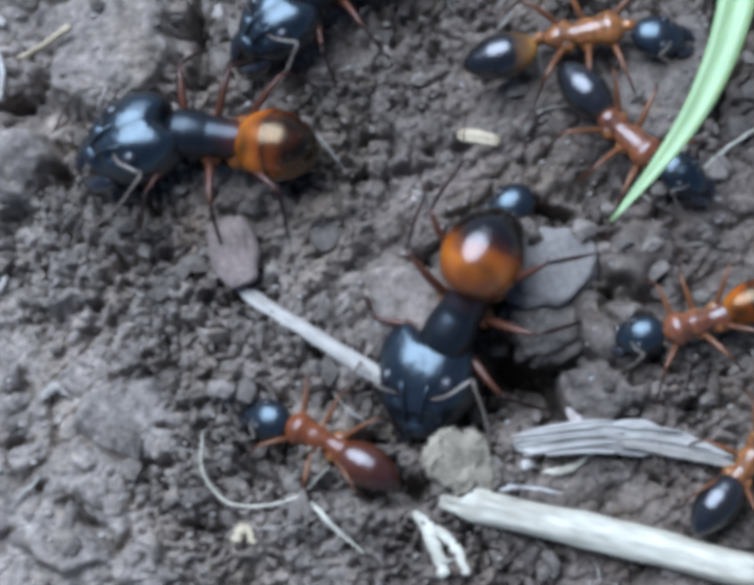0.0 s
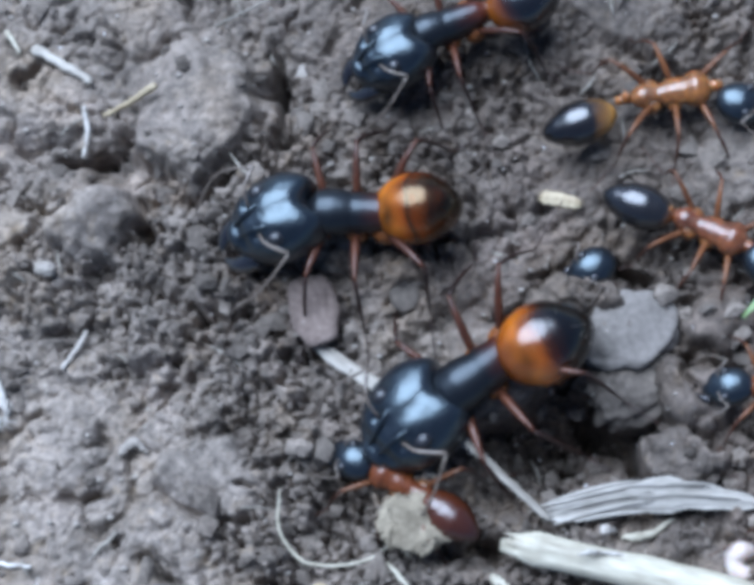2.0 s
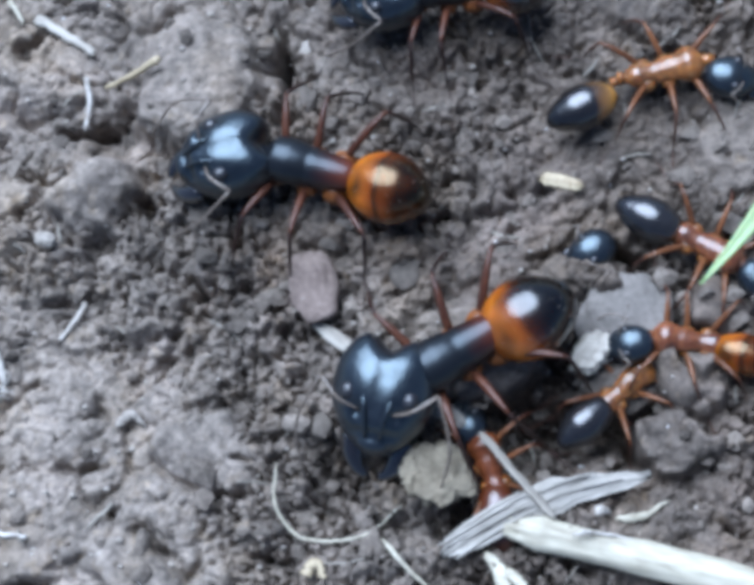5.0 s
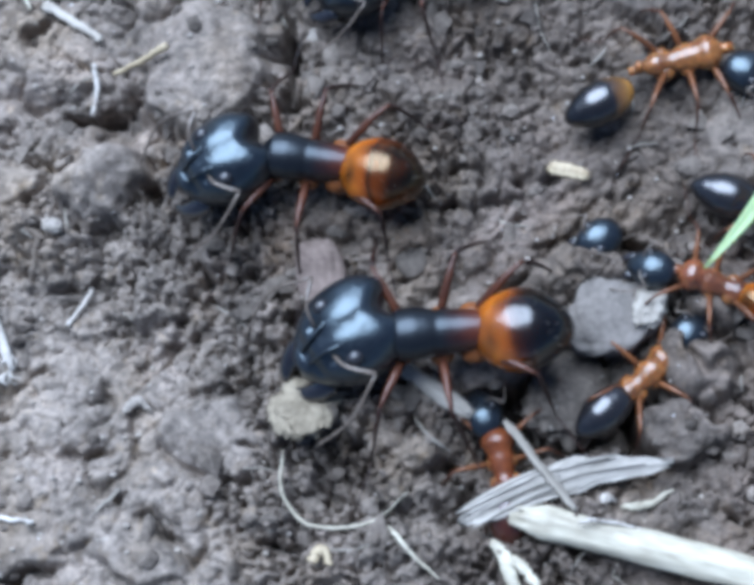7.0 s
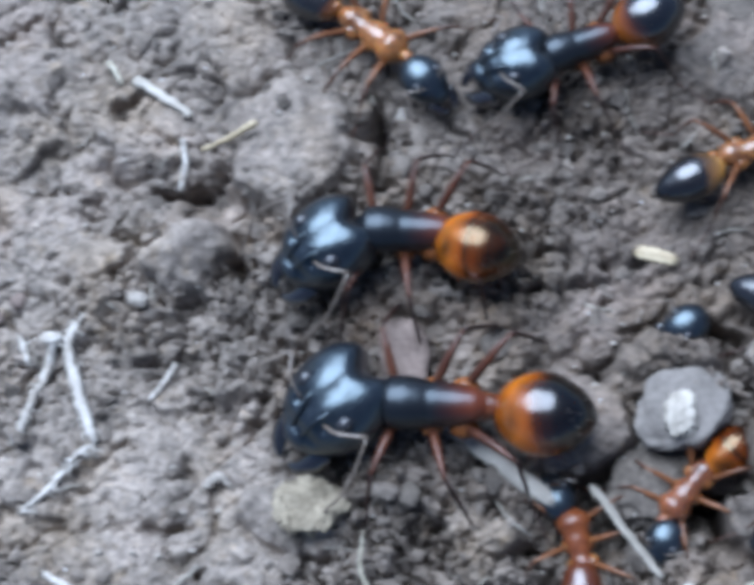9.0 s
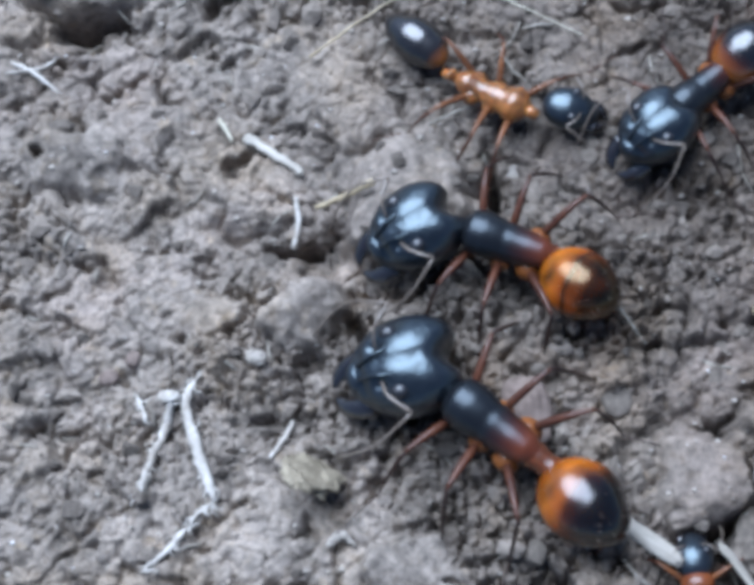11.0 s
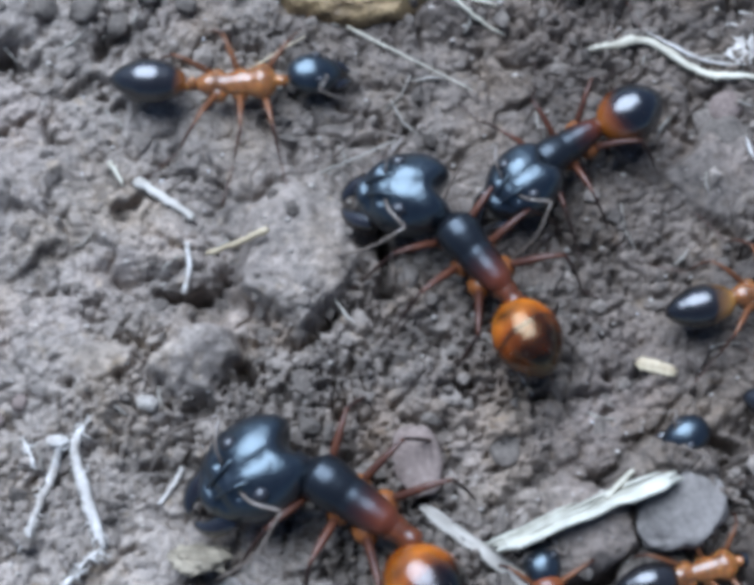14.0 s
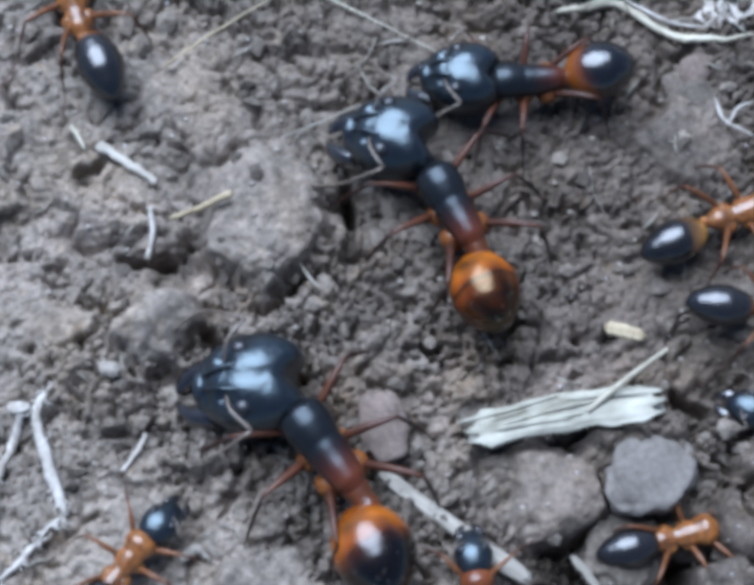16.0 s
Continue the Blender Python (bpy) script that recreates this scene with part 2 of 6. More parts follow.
PINK = material("pink_stone", (0.095, 0.071, 0.060), (0.24, 0.186, 0.158), 0.9, 420, 3400, 0.8, spec=0.2, specks=(0.34, 0.30, 0.26), relief=0.00016)
GLINT_WHITE = material("white_glint", (0.50, 0.49, 0.48), (0.80, 0.79, 0.78), 0.2, 900, 4000, 0.3, spec=0.6, coat=0.5)
FLAKE = material("dry_clay_flake", (0.10, 0.080, 0.052), (0.29, 0.245, 0.175), 0.85, 700, 3600, 1.0)
HUSK = material("tan_husk", (0.080, 0.048, 0.020), (0.31, 0.215, 0.100), 0.65, 600, 3000, 1.0, relief=0.0003)
HUSK_IN = material("dark_seed_kernel", (0.005, 0.003, 0.002), (0.014, 0.007, 0.004), 0.35, 350, 2600, 0.2, spec=0.25)
CHIP = material("weathered_straw_chip", (0.17, 0.145, 0.115), (0.46, 0.42, 0.36), 0.7, 500, 3000, 0.8, stretch=(0.3, 1, 1))
PALE_STONE = material("pale_grey_stone", (0.098, 0.086, 0.075), (0.205, 0.182, 0.162), 0.85, 420, 3600, 0.4, spec=0.3, relief=0.0001)

# --- mesh helpers
def at(x, y, z=0.0, rz=0.0, ry=0.0, rx=0.0):
    return pose(x * MM, y * MM, z * MM, rx, ry, rz)


def part(name, bm, mat, parent=None, label="", m=None):
    """Links a bmesh, made in millimetres, as one mesh object."""
    bmesh.ops.scale(bm, vec=(MM, MM, MM), verts=bm.verts)
    bmesh.ops.recalc_face_normals(bm, faces=bm.faces)
    me = bpy.data.meshes.new(name)
    bm.to_mesh(me)
    bm.free()
    for p in me.polygons:
        p.use_smooth = True
    me.materials.append(mat)
    ob = new(name, me)
    if parent:
        ob.parent = parent
    if m is not None:
        ob.matrix_basis = m
    if label:
        ob["label"] = label
    return ob


def part_of(thing, name):
    return next(o for o in thing.children if o.name.split(".")[0] == name)


def ball(bm, shape, rings=14, sides=22):
    """A closed blob along x: shape(x, y, z) bends the points of a unit sphere."""
    made = bmesh.ops.create_uvsphere(bm, u_segments=sides, v_segments=rings, radius=1.0, matrix=Matrix.Rotation(radians(90), 4, "Y"))["verts"]
    for v in made:
        v.co = Vector(shape(*v.co))
    return made


def tube(bm, points, radii, sides=8, flat=1.0):
    """A tapered, bent, closed tube through points."""
    pts = [Vector(p) for p in points]
    rings, side = [], None
    for i, p in enumerate(pts):
        d = (pts[min(i + 1, len(pts) - 1)] - pts[max(i - 1, 0)]).normalized()
        ref = side if side is not None else (Vector((0, 0, 1)) if abs(d.z) < 0.9 else Vector((1, 0, 0))).cross(d)
        side = (ref - d * ref.dot(d)).normalized()
        up = d.cross(side)
        rings.append([bm.verts.new(p + radii[i] * (math.cos(a) * side + flat * math.sin(a) * up)) for a in (2 * math.pi * k / sides for k in range(sides))])
    for a, b in zip(rings, rings[1:]):
        for k in range(sides):
            bm.faces.new((a[k], a[(k + 1) % sides], b[(k + 1) % sides], b[k]))
    bm.faces.new(rings[0][::-1])
    bm.faces.new(rings[-1])


def smooth_line(points, n=5):
    """More points on a Catmull-Rom curve through points."""
    p = [Vector(q) for q in points]
    p = [2 * p[0] - p[1], *p, 2 * p[-1] - p[-2]]
    out = []
    for a, b, c, d in zip(p, p[1:], p[2:], p[3:]):
        for k in range(n):
            t = k / n
            out.append(0.5 * (2 * b + (c - a) * t + (2 * a - 5 * b + 4 * c - d) * t * t + (3 * b - a - 3 * c + d) * t ** 3))
    return out + [p[-2]]


# --- ground: one sheet, fine where the camera looks and coarse towards the horizon
rng = np.random.default_rng(7)
STEP, X0, X1, Y0, Y1 = 0.092, -31.0, 34.0, -29.0, 30.0
gx = np.arange(X0, X1 + 1e-6, STEP)
gy = np.arange(Y0, Y1 + 1e-6, STEP)
GX, GY = np.meshgrid(gx, gy)


def waves(x, y, size, seed):
    """Smooth value noise, about -1 to 1, with features of that size."""
    r = np.random.default_rng(seed)
    table = r.uniform(-1, 1, (256, 256))
    u, v = x / size + 100, y / size + 100
    i, j = np.floor(u).astype(int), np.floor(v).astype(int)
    a, b = u - i, v - j
    a, b = a * a * (3 - 2 * a), b * b * (3 - 2 * b)
    g = lambda p, q: table[p % 256, q % 256]
    return (g(i, j) * (1 - a) + g(i + 1, j) * a) * (1 - b) + (g(i, j + 1) * (1 - a) + g(i + 1, j + 1) * a) * b


def clod(z, x, y, r, h, wide=1.0, turn=0.0, seed=0):
    """Raises a broken-edged clod out of the sheet: some flat sides and a tilted, worn top."""
    reach = r * max(1, wide) * 1.4
    i0, i1 = np.searchsorted(gx, (x - reach, x + reach))
    j0, j1 = np.searchsorted(gy, (y - reach, y + reach))
    if i1 - i0 < 2 or j1 - j0 < 2:
        return
    q0 = np.random.default_rng(seed)
    px_, py_ = GX[j0:j1, i0:i1] - x, GY[j0:j1, i0:i1] - y
    c, s = math.cos(turn), math.sin(turn)
    u, v = (c * px_ + s * py_) / (r * wide), (c * py_ - s * px_) / r
    u, v = u + fray_x[j0:j1, i0:i1] / r, v + fray_y[j0:j1, i0:i1] / r
    q = np.zeros(u.shape)
    sides = int(q0.integers(5, 8))
    for k in range(sides):
        a = 2 * math.pi * (k + q0.uniform(-0.3, 0.3)) / sides
        q = np.maximum(q, (math.cos(a) * u + math.sin(a) * v) / q0.uniform(0.75, 1.05))
    q = 0.75 * q + 0.25 * np.hypot(u, v)
    lean = 0.35 * (q0.uniform(-1, 1) * u + q0.uniform(-1, 1) * v)
    lump = h * (np.clip((1 - q) / 0.34, 0, 1) ** 0.7 * (0.75 + lean) + 0.25 * np.clip(1 - q * q, 0, 1))
    z[j0:j1, i0:i1] = np.maximum(z[j0:j1, i0:i1], np.where(q < 1, base_z[j0:j1, i0:i1] * 0.6 + smooth_z[j0:j1, i0:i1] * 0.4 + lump, -9))


def plates(x, y, size, seed, warp=0.35):
    """Clods packed side by side: height of each cell, its dome and the distance to the crack round it."""
    r = np.random.default_rng(seed)
    jx, jy, hh = r.uniform(0.02, 0.98, (128, 128)), r.uniform(0.02, 0.98, (128, 128)), r.uniform(-1, 1, (128, 128))
    lean_x, lean_y = r.uniform(-1, 1, (128, 128)), r.uniform(-1, 1, (128, 128))
    u = x / size + warp * waves(x, y, size * 0.6, seed + 1) + 0.3 * warp * waves(x, y, size * 0.25, seed + 5) + 60
    v = y / size + warp * waves(x, y, size * 0.6, seed + 2) + 0.3 * warp * waves(x, y, size * 0.25, seed + 6) + 60
    i, j = np.floor(u).astype(int), np.floor(v).astype(int)
    f1, f2, h1, lean = np.full(u.shape, 9.0), np.full(u.shape, 9.0), np.zeros(u.shape), np.zeros(u.shape)
    for di in (-1, 0, 1):
        for dj in (-1, 0, 1):
            a, b = (i + di) % 128, (j + dj) % 128
            ou, ov = u - (i + di + jx[a, b]), v - (j + dj + jy[a, b])
            d = np.hypot(ou, ov)
            near = d < f1
            f2 = np.where(near, f1, np.minimum(f2, d))
            h1 = np.where(near, hh[a, b], h1)
            lean = np.where(near, lean_x[a, b] * ou + lean_y[a, b] * ov, lean)
            f1 = np.where(near, d, f1)
    return h1 + 1.1 * lean, np.maximum(0, 1 - (f1 / 0.85) ** 3), np.clip((f2 - f1) / 0.30, 0, 1)


smooth_z = 0.35 * waves(GX, GY, 9.0, 1) + 0.2
base_z = 0.35 * waves(GX, GY, 9.0, 1) + 0.25 * waves(GX, GY, 3.7, 2) + 0.14 * waves(GX, GY, 1.6, 3)
# the trough of loose crumbs lies lower than the clods round it
base_z -= 1.3 * np.exp(-(((GX + 4.5) / 5.5) ** 2 + ((GY + 4.5) / 4.0) ** 2))
# hollows: the nest mouth and smaller pits
for hx, hy, hr, hd in ((12.7, -11.5, 2.8, 8.5), (15.4, -11.2, 2.4, 7.5), (10.4, -13.4, 2.2, 3.2), (9.9, -16.2, 1.4, 4.5), (-6.9, 4.6, 1.1, 1.3), (-7.4, 3.6, 1.4, 0.9),
                       (-5.4, 0.4, 1.3, 1.7), (-3.9, -1.6, 1.2, 1.2), (18.2, -12.5, 2.4, 2.0), (-9.0, -12.6, 1.8, 0.5), (-4.6, 1.8, 1.2, 1.5), (14.9, 3.6, 1.6, 0.8),
                       (-20.6, 17.4, 1.8, 1.6), (-2.6, -7.8, 1.4, 0.9), (3.0, -14.8, 2.2, 1.0), (0.6, 7.6, 1.0, 1.2), (-12.2, 5.4, 1.0, 0.9), (11.0, 6.5, 1.5, 0.7)):
    base_z -= hd * np.exp(-(((GX - hx) / hr) ** 2 + ((GY - hy) / (hr * 0.75)) ** 2))
# narrow clefts
for hx, hy, hw, hl, ha, hd in ((1.1, 6.2, 0.42, 2.8, 0.1, 1.8), (-9.3, 4.4, 1.3, 0.38, 0.08, 7.0), (-5.9, 0.2, 0.5, 1.6, 0.3, 2.0), (0.9, 8.2, 0.35, 1.5, 0.2, 0.7), (-5.6, 4.9, 1.8, 0.3, -0.3, 2.2), (-20.4, 17.6, 2.4, 0.5, 0.3, 2.2),
                               (11.6, -7.6, 0.4, 1.3, 0.5, 1.0), (-12.0, 9.2, 1.2, 0.35, 0.8, 0.7), (-9.0, -12.8, 1.6, 0.3, 0.2, 0.6), (18.0, -3.6, 1.4, 0.4, -0.5, 1.6), (6.5, -9.8, 0.4, 1.4, 0.3, 1.6)):
    ca, sa = math.cos(ha), math.sin(ha)
    u, v = ca * (GX - hx) + sa * (GY - hy), ca * (GY - hy) - sa * (GX - hx)
    u, v = u + 0.3 * waves(GX, GY, 0.9, 71), v + 0.3 * waves(GX, GY, 0.9, 72) + 0.16 * waves(GX, GY, 0.35, 73)
    base_z -= 1.7 * hd * np.exp(-((u / (0.8 * hw)) ** 4 + np.abs(v / (0.8 * hl)) ** 2.4))
# trodden crust against loose crumbs
loose = 0.9 * waves(GX, GY, 6.0, 11) + 0.5 * waves(GX, GY, 2.4, 12)
for lx, ly, lr, lw in ((-4.5, -4.0, 6.5, 1.1), (-3.2, 1.6, 2.6, 0.9), (1.8, 4.0, 1.8, 0.5), (10.0, 2.0, 6.0, 0.6), (14.0, -11.0, 6.0, 0.9), (2.5, -14.5, 4.0, 0.7), (-3.0, 9.3, 4.6, -1.2), (-14.0, 12.0, 7.0, -0.7),
                       (-14.0, -10.0, 6.0, -0.5), (-8.4, 1.1, 2.0, -1.0), (-5.0, -14.0, 5.0, -0.5), (8.0, 11.0, 4.0, -0.5), (2.0, -2.5, 2.4, -0.8)):
    loose = loose + lw * np.exp(-((GX - lx) ** 2 + (GY - ly) ** 2) / lr ** 2)
crumbly = 1 / (1 + np.exp(-5 * (loose - 0.4)))
# cracks gape in some places and close in others
gape = np.clip(0.45 + 0.9 * waves(GX, GY, 1.7, 33) + 0.5 * waves(GX, GY, 0.8, 34), 0, 1.5)
h, d, c = plates(GX, GY, 3.3, 31, 0.5)
base_z += 0.34 * h + 0.30 * d - 0.75 * gape * (1 - c) ** 2
h, d, c = plates(GX, GY, 1.8, 35, 0.6)
base_z += (0.27 * h + 0.16 * d - 0.85 * gape * (1 - c) ** 2) * (0.42 + 0.3 * waves(GX, GY, 5.0, 36) + 0.58 * crumbly)
h, d, c = plates(GX, GY, 1.1, 41, 0.5)
base_z += (0.38 * h + 0.26 * d - 1.15 * (1 - c) ** 2) * (0.14 + 0.95 * crumbly)
h, d, c = plates(GX, GY, 0.58, 51, 0.4)
base_z += (0.19 * h + 0.12 * d - 0.42 * (1 - c) ** 2) * (0.10 + 0.85 * crumbly)
ground_z = base_z.copy()
fray_x, fray_y = 0.16 * waves(GX, GY, 0.7, 101) + 0.07 * waves(GX, GY, 0.3, 102), 0.16 * waves(GX, GY, 0.7, 103) + 0.07 * waves(GX, GY, 0.3, 104)
dry = np.zeros(GX.shape)
# large clods with a worn skin
for cx, cy, cr, ch, cw, ct in ((-3.1, 6.4, 4.0, 1.9, 1.08, 0.9), (-8.3, 0.9, 2.1, 1.6, 1.15, 0.4), (-20.7, 9.6, 2.4, 1.0, 1.3, 0.2), (-2.6, -12.2, 2.0, 0.8, 1.5, -0.3),
                               (-21.2, 20.8, 3.2, 1.3, 1.4, -0.4), (-12.6, -17.2, 1.6, 0.5, 1.8, 0.1), (-13.5, 0.8, 1.4, 0.6, 1.5, 0.2), (-6.2, -17.8, 1.5, 0.6, 1.7, -0.2),
                               (20.5, -9.6, 1.8, 1.5, 1.3, -0.2), (21.8, -6.3, 1.8, 1.4, 1.2, 0.3), (19.4, -12.6, 1.6, 1.2, 1.4, -0.2), (14.4, -4.3, 0.9, 0.7, 1.2, 0.2), (13.4, -5.6, 1.2, 0.8, 1.3, 0.1), (18.6, 10.5, 2.3, 1.0, 1.4, 0.2),
                               (24.0, 2.0, 2.4, 0.9, 1.5, 0.8), (11.2, -8.1, 2.6, 0.75, 1.15, 0.4), (7.2, -13.2, 0.9, 0.8, 1.2, 0.3), (5.4, -12.4, 0.8, 0.7, 1.3, 0.9)):
    ca, sa = math.cos(ct), math.sin(ct)
    u = ca * (GX - cx) + sa * (GY - cy) + 0.45 * waves(GX, GY, 1.5, 81) + 0.15 * waves(GX, GY, 0.6, 83)
    v = ca * (GY - cy) - sa * (GX - cx) + 0.45 * waves(GX, GY, 1.5, 82) + 0.15 * waves(GX, GY, 0.6, 84)
    u, v, q = u / (cr * cw), v / cr, 0 * u
    facets = np.random.default_rng(int(1000 * abs(cx)))
    for k in range(6):
        a = 2 * math.pi * (k + facets.uniform(-0.3, 0.3)) / 6
        q = np.maximum(q, (math.cos(a) * u + math.sin(a) * v) / facets.uniform(0.82, 1.06))
    q = 0.7 * q + 0.3 * np.hypot(u, v)
    slope = 0.3 * ch * (facets.uniform(-1, 1) * u + facets.uniform(-1, 1) * v)
    # a gap where the clod has shrunk from its bed
    ground_z = ground_z - 1.15 * np.exp(-((q - 1.05) / (0.25 / cr)) ** 2) * np.clip(1.1 * waves(GX, GY, 2.4, 87) - 0.3 * v, 0, 1.2)
    skin = smooth_z + slope + 1.15 * ch * (1 - 0.6 * np.clip(q, 0, 1) ** 2) + 0.34 * waves(GX, GY, 1.9, 85) + 0.14 * waves(GX, GY, 0.8, 86) + 0.3 * (base_z - smooth_z) * np.clip(0.3 + 0.8 * waves(GX, GY, 2.8, 88), 0, 1)
    ground_z = ground_z + np.clip((1.0 - q) / 0.24, 0, 1) * (skin - ground_z)
    dry = np.maximum(dry, np.clip((1.0 - q) / 0.24, 0, 1))
crumbly = crumbly * (1 - 0.95 * dry)
# crumbs on the loose stretches
for count, low, high, tall in ((420, 0.8, 1.7, 0.62), (1000, 0.45, 0.9, 0.8), (900, 0.22, 0.45, 0.9)):
    for bx, by, br, bw, bt in zip(rng.uniform(X0, X1, count), rng.uniform(Y0, Y1, count), rng.uniform(low, high, count), rng.uniform(1.0, 1.7, count), rng.uniform(0, 3.1, count)):
        j, i = int((by - Y0) / STEP), int((bx - X0) / STEP)
        if crumbly[j, i] > rng.uniform(0.05, 0.9):
            clod(ground_z, bx, by, br, br * tall * rng.uniform(0.4, 1.1), bw, bt, int(1000 * (bx + 50)))
# small pits left by fallen crumbs
wob_x, wob_y = 0.3 * waves(GX, GY, 0.6, 95), 0.3 * waves(GX, GY, 0.6, 96)
for bx, by, br in zip(rng.uniform(X0, X1, 110), rng.uniform(Y0, Y1, 110), rng.uniform(0.10, 0.28, 110)):
    i0, i1 = np.searchsorted(gx, (bx - 1.5, bx + 1.5))
    j0, j1 = np.searchsorted(gy, (by - 1.5, by + 1.5))
    w = br * rng.uniform(1.0, 2.2)
    ground_z[j0:j1, i0:i1] -= 4.6 * br * np.exp(-1.2 * (((GX[j0:j1, i0:i1] - bx + wob_x[j0:j1, i0:i1]) / w) ** 2 + ((GY[j0:j1, i0:i1] - by + wob_y[j0:j1, i0:i1]) / (0.7 * br)) ** 2) ** 2)
rough = np.clip(0.35 + 0.7 * waves(GX, GY, 2.6, 91) + 0.5 * waves(GX, GY, 1.1, 92), 0.05, 1.2)
ground_z += rough * ((0.03 + 0.05 * crumbly) * waves(GX + 0.4 * GY, GY, 0.75, 21) + (0.03 + 0.05 * crumbly) * waves(GX - 0.3 * GY, GY + 0.2 * GX, 0.42, 22) + 0.03 * waves(GX, GY + 0.5 * GX, 0.23, 23))
torn = np.exp(-(((GX - 19.5) / 5.0) ** 2 + ((GY + 6.5) / 4.5) ** 2))
ground_z -= torn * (1.5 * np.exp(-((waves(GX, GY, 2.1, 111) + 0.3 * waves(GX, GY, 0.8, 112)) / 0.2) ** 2) - 0.35 * waves(GX, GY, 1.2, 113))
holes = np.maximum(0, waves(GX + 0.2 * GY, GY - 0.3 * GX, 0.38, 97) + 0.45 * waves(GX, GY, 1.3, 98) - 0.62)
ground_z -= np.minimum(1.0, 3.2 * holes) * (0.04 + 0.9 * crumbly)
ground_z -= ground_z.mean() - 0.1


def level(x, y):
    """Height of the soil at a place, in millimetres."""
    i = min(max(int((x - X0) / STEP), 0), len(gx) - 1)
    j = min(max(int((y - Y0) / STEP), 0), len(gy) - 1)
    return float(ground_z[j, i])


def build_ground():
    far = [40, 60, 100, 200, 500, 1500, 6000, 40000]
    ax = np.array([-f for f in far[::-1]] + list(gx) + far)
    ay = np.array([-f for f in far[::-1]] + list(gy) + far)
    k = len(far)
    z = np.zeros((len(ay), len(ax)))
    z[k:-k, k:-k] = ground_z
    xx, yy = np.meshgrid(ax, ay)
    co = np.stack([xx, yy, z], -1).reshape(-1, 3) * MM
    w, h = len(ax), len(ay)
    idx = np.arange(w * h).reshape(h, w)
    quads = np.stack([idx[:-1, :-1], idx[:-1, 1:], idx[1:, 1:], idx[1:, :-1]], -1).reshape(-1, 4)
    me = bpy.data.meshes.new("ground")
    me.from_pydata(co.tolist(), [], quads.tolist())
    me.polygons.foreach_set("use_smooth", np.ones(len(quads), bool))
    me.materials.append(SOIL)
    wet_shade = np.zeros((h, w))
    # loose crumbs darker; fall-off of light to the right and hollow shade painted in
    wet_shade[k:-k, k:-k] = np.clip(0.40 + 0.36 * crumbly + 0.30 * waves(GX, GY, 2.0, 61) + 0.044 * np.clip(GX - 1, -12, 20) + 0.03 * np.clip(GY - 2, -10, 9) + 0.16 * np.exp(-((GX + 6.5) ** 2 + (GY - 6.0) ** 2) / 30) + 0.7 * np.exp(-(((GX - 19.0) / 5.0) ** 2 + ((GY + 6.0) / 5.0) ** 2)) + 0.7 * np.exp(-(((GX - 14.5) / 5.5) ** 2 + ((GY + 10.5) / 4.0) ** 2)), 0, 1) * (1 - 0.3 * dry * (1 - torn))
    damp_shade = me.attributes.new("damp_shade", "FLOAT", "POINT")
    damp_shade.data.foreach_set("value", wet_shade.ravel())
    tagged(new("ground", me), "bare grey-brown crumbly soil with clods and pits", "ground", kind="structure")


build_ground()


def build_crumbs():
    """Loose grains of soil that lie on the sheet."""
    bm = bmesh.new()
    bmesh.ops.create_icosphere(bm, subdivisions=1, radius=1.0)
    v0 = np.array([v.co[:] for v in bm.verts])
    f0 = np.array([[v.index for v in f.verts] for f in bm.faces])
    bm.free()
    verts, faces, n = [], [], 0
    for k in range(6500):
        x, y = rng.uniform(-27, 31), rng.uniform(-24, 26)
        j, i = int((y - Y0) / STEP), int((x - X0) / STEP)
        if crumbly[j, i] + 0.3 < rng.uniform(0.1, 1.5):
            continue
        r = 0.06 + 0.52 * rng.uniform() ** 2.4
        q = v0 * (1 + 0.3 * np.sin(v0 @ rng.uniform(-4, 4, (3, 1)) + rng.uniform(0, 6)) + 0.28 * rng.uniform(-1, 1, (len(v0), 1)))
        q = q * (r * rng.uniform(0.65, 1.4, 3)) * (1, 1, 0.7)
        verts.append(q + (x, y, level(x, y) + 0.05 * r))
        faces.append(f0 + n)
        n += len(v0)
    me = bpy.data.meshes.new("soil_crumbs")
    me.from_pydata((np.concatenate(verts) * MM).tolist(), [], np.concatenate(faces).tolist())
    me.materials.append(CRUMB)
    tagged(new("soil_crumbs", me), "loose grey-brown soil crumbs scattered over the ground", "soil", kind="stuff")


build_crumbs()

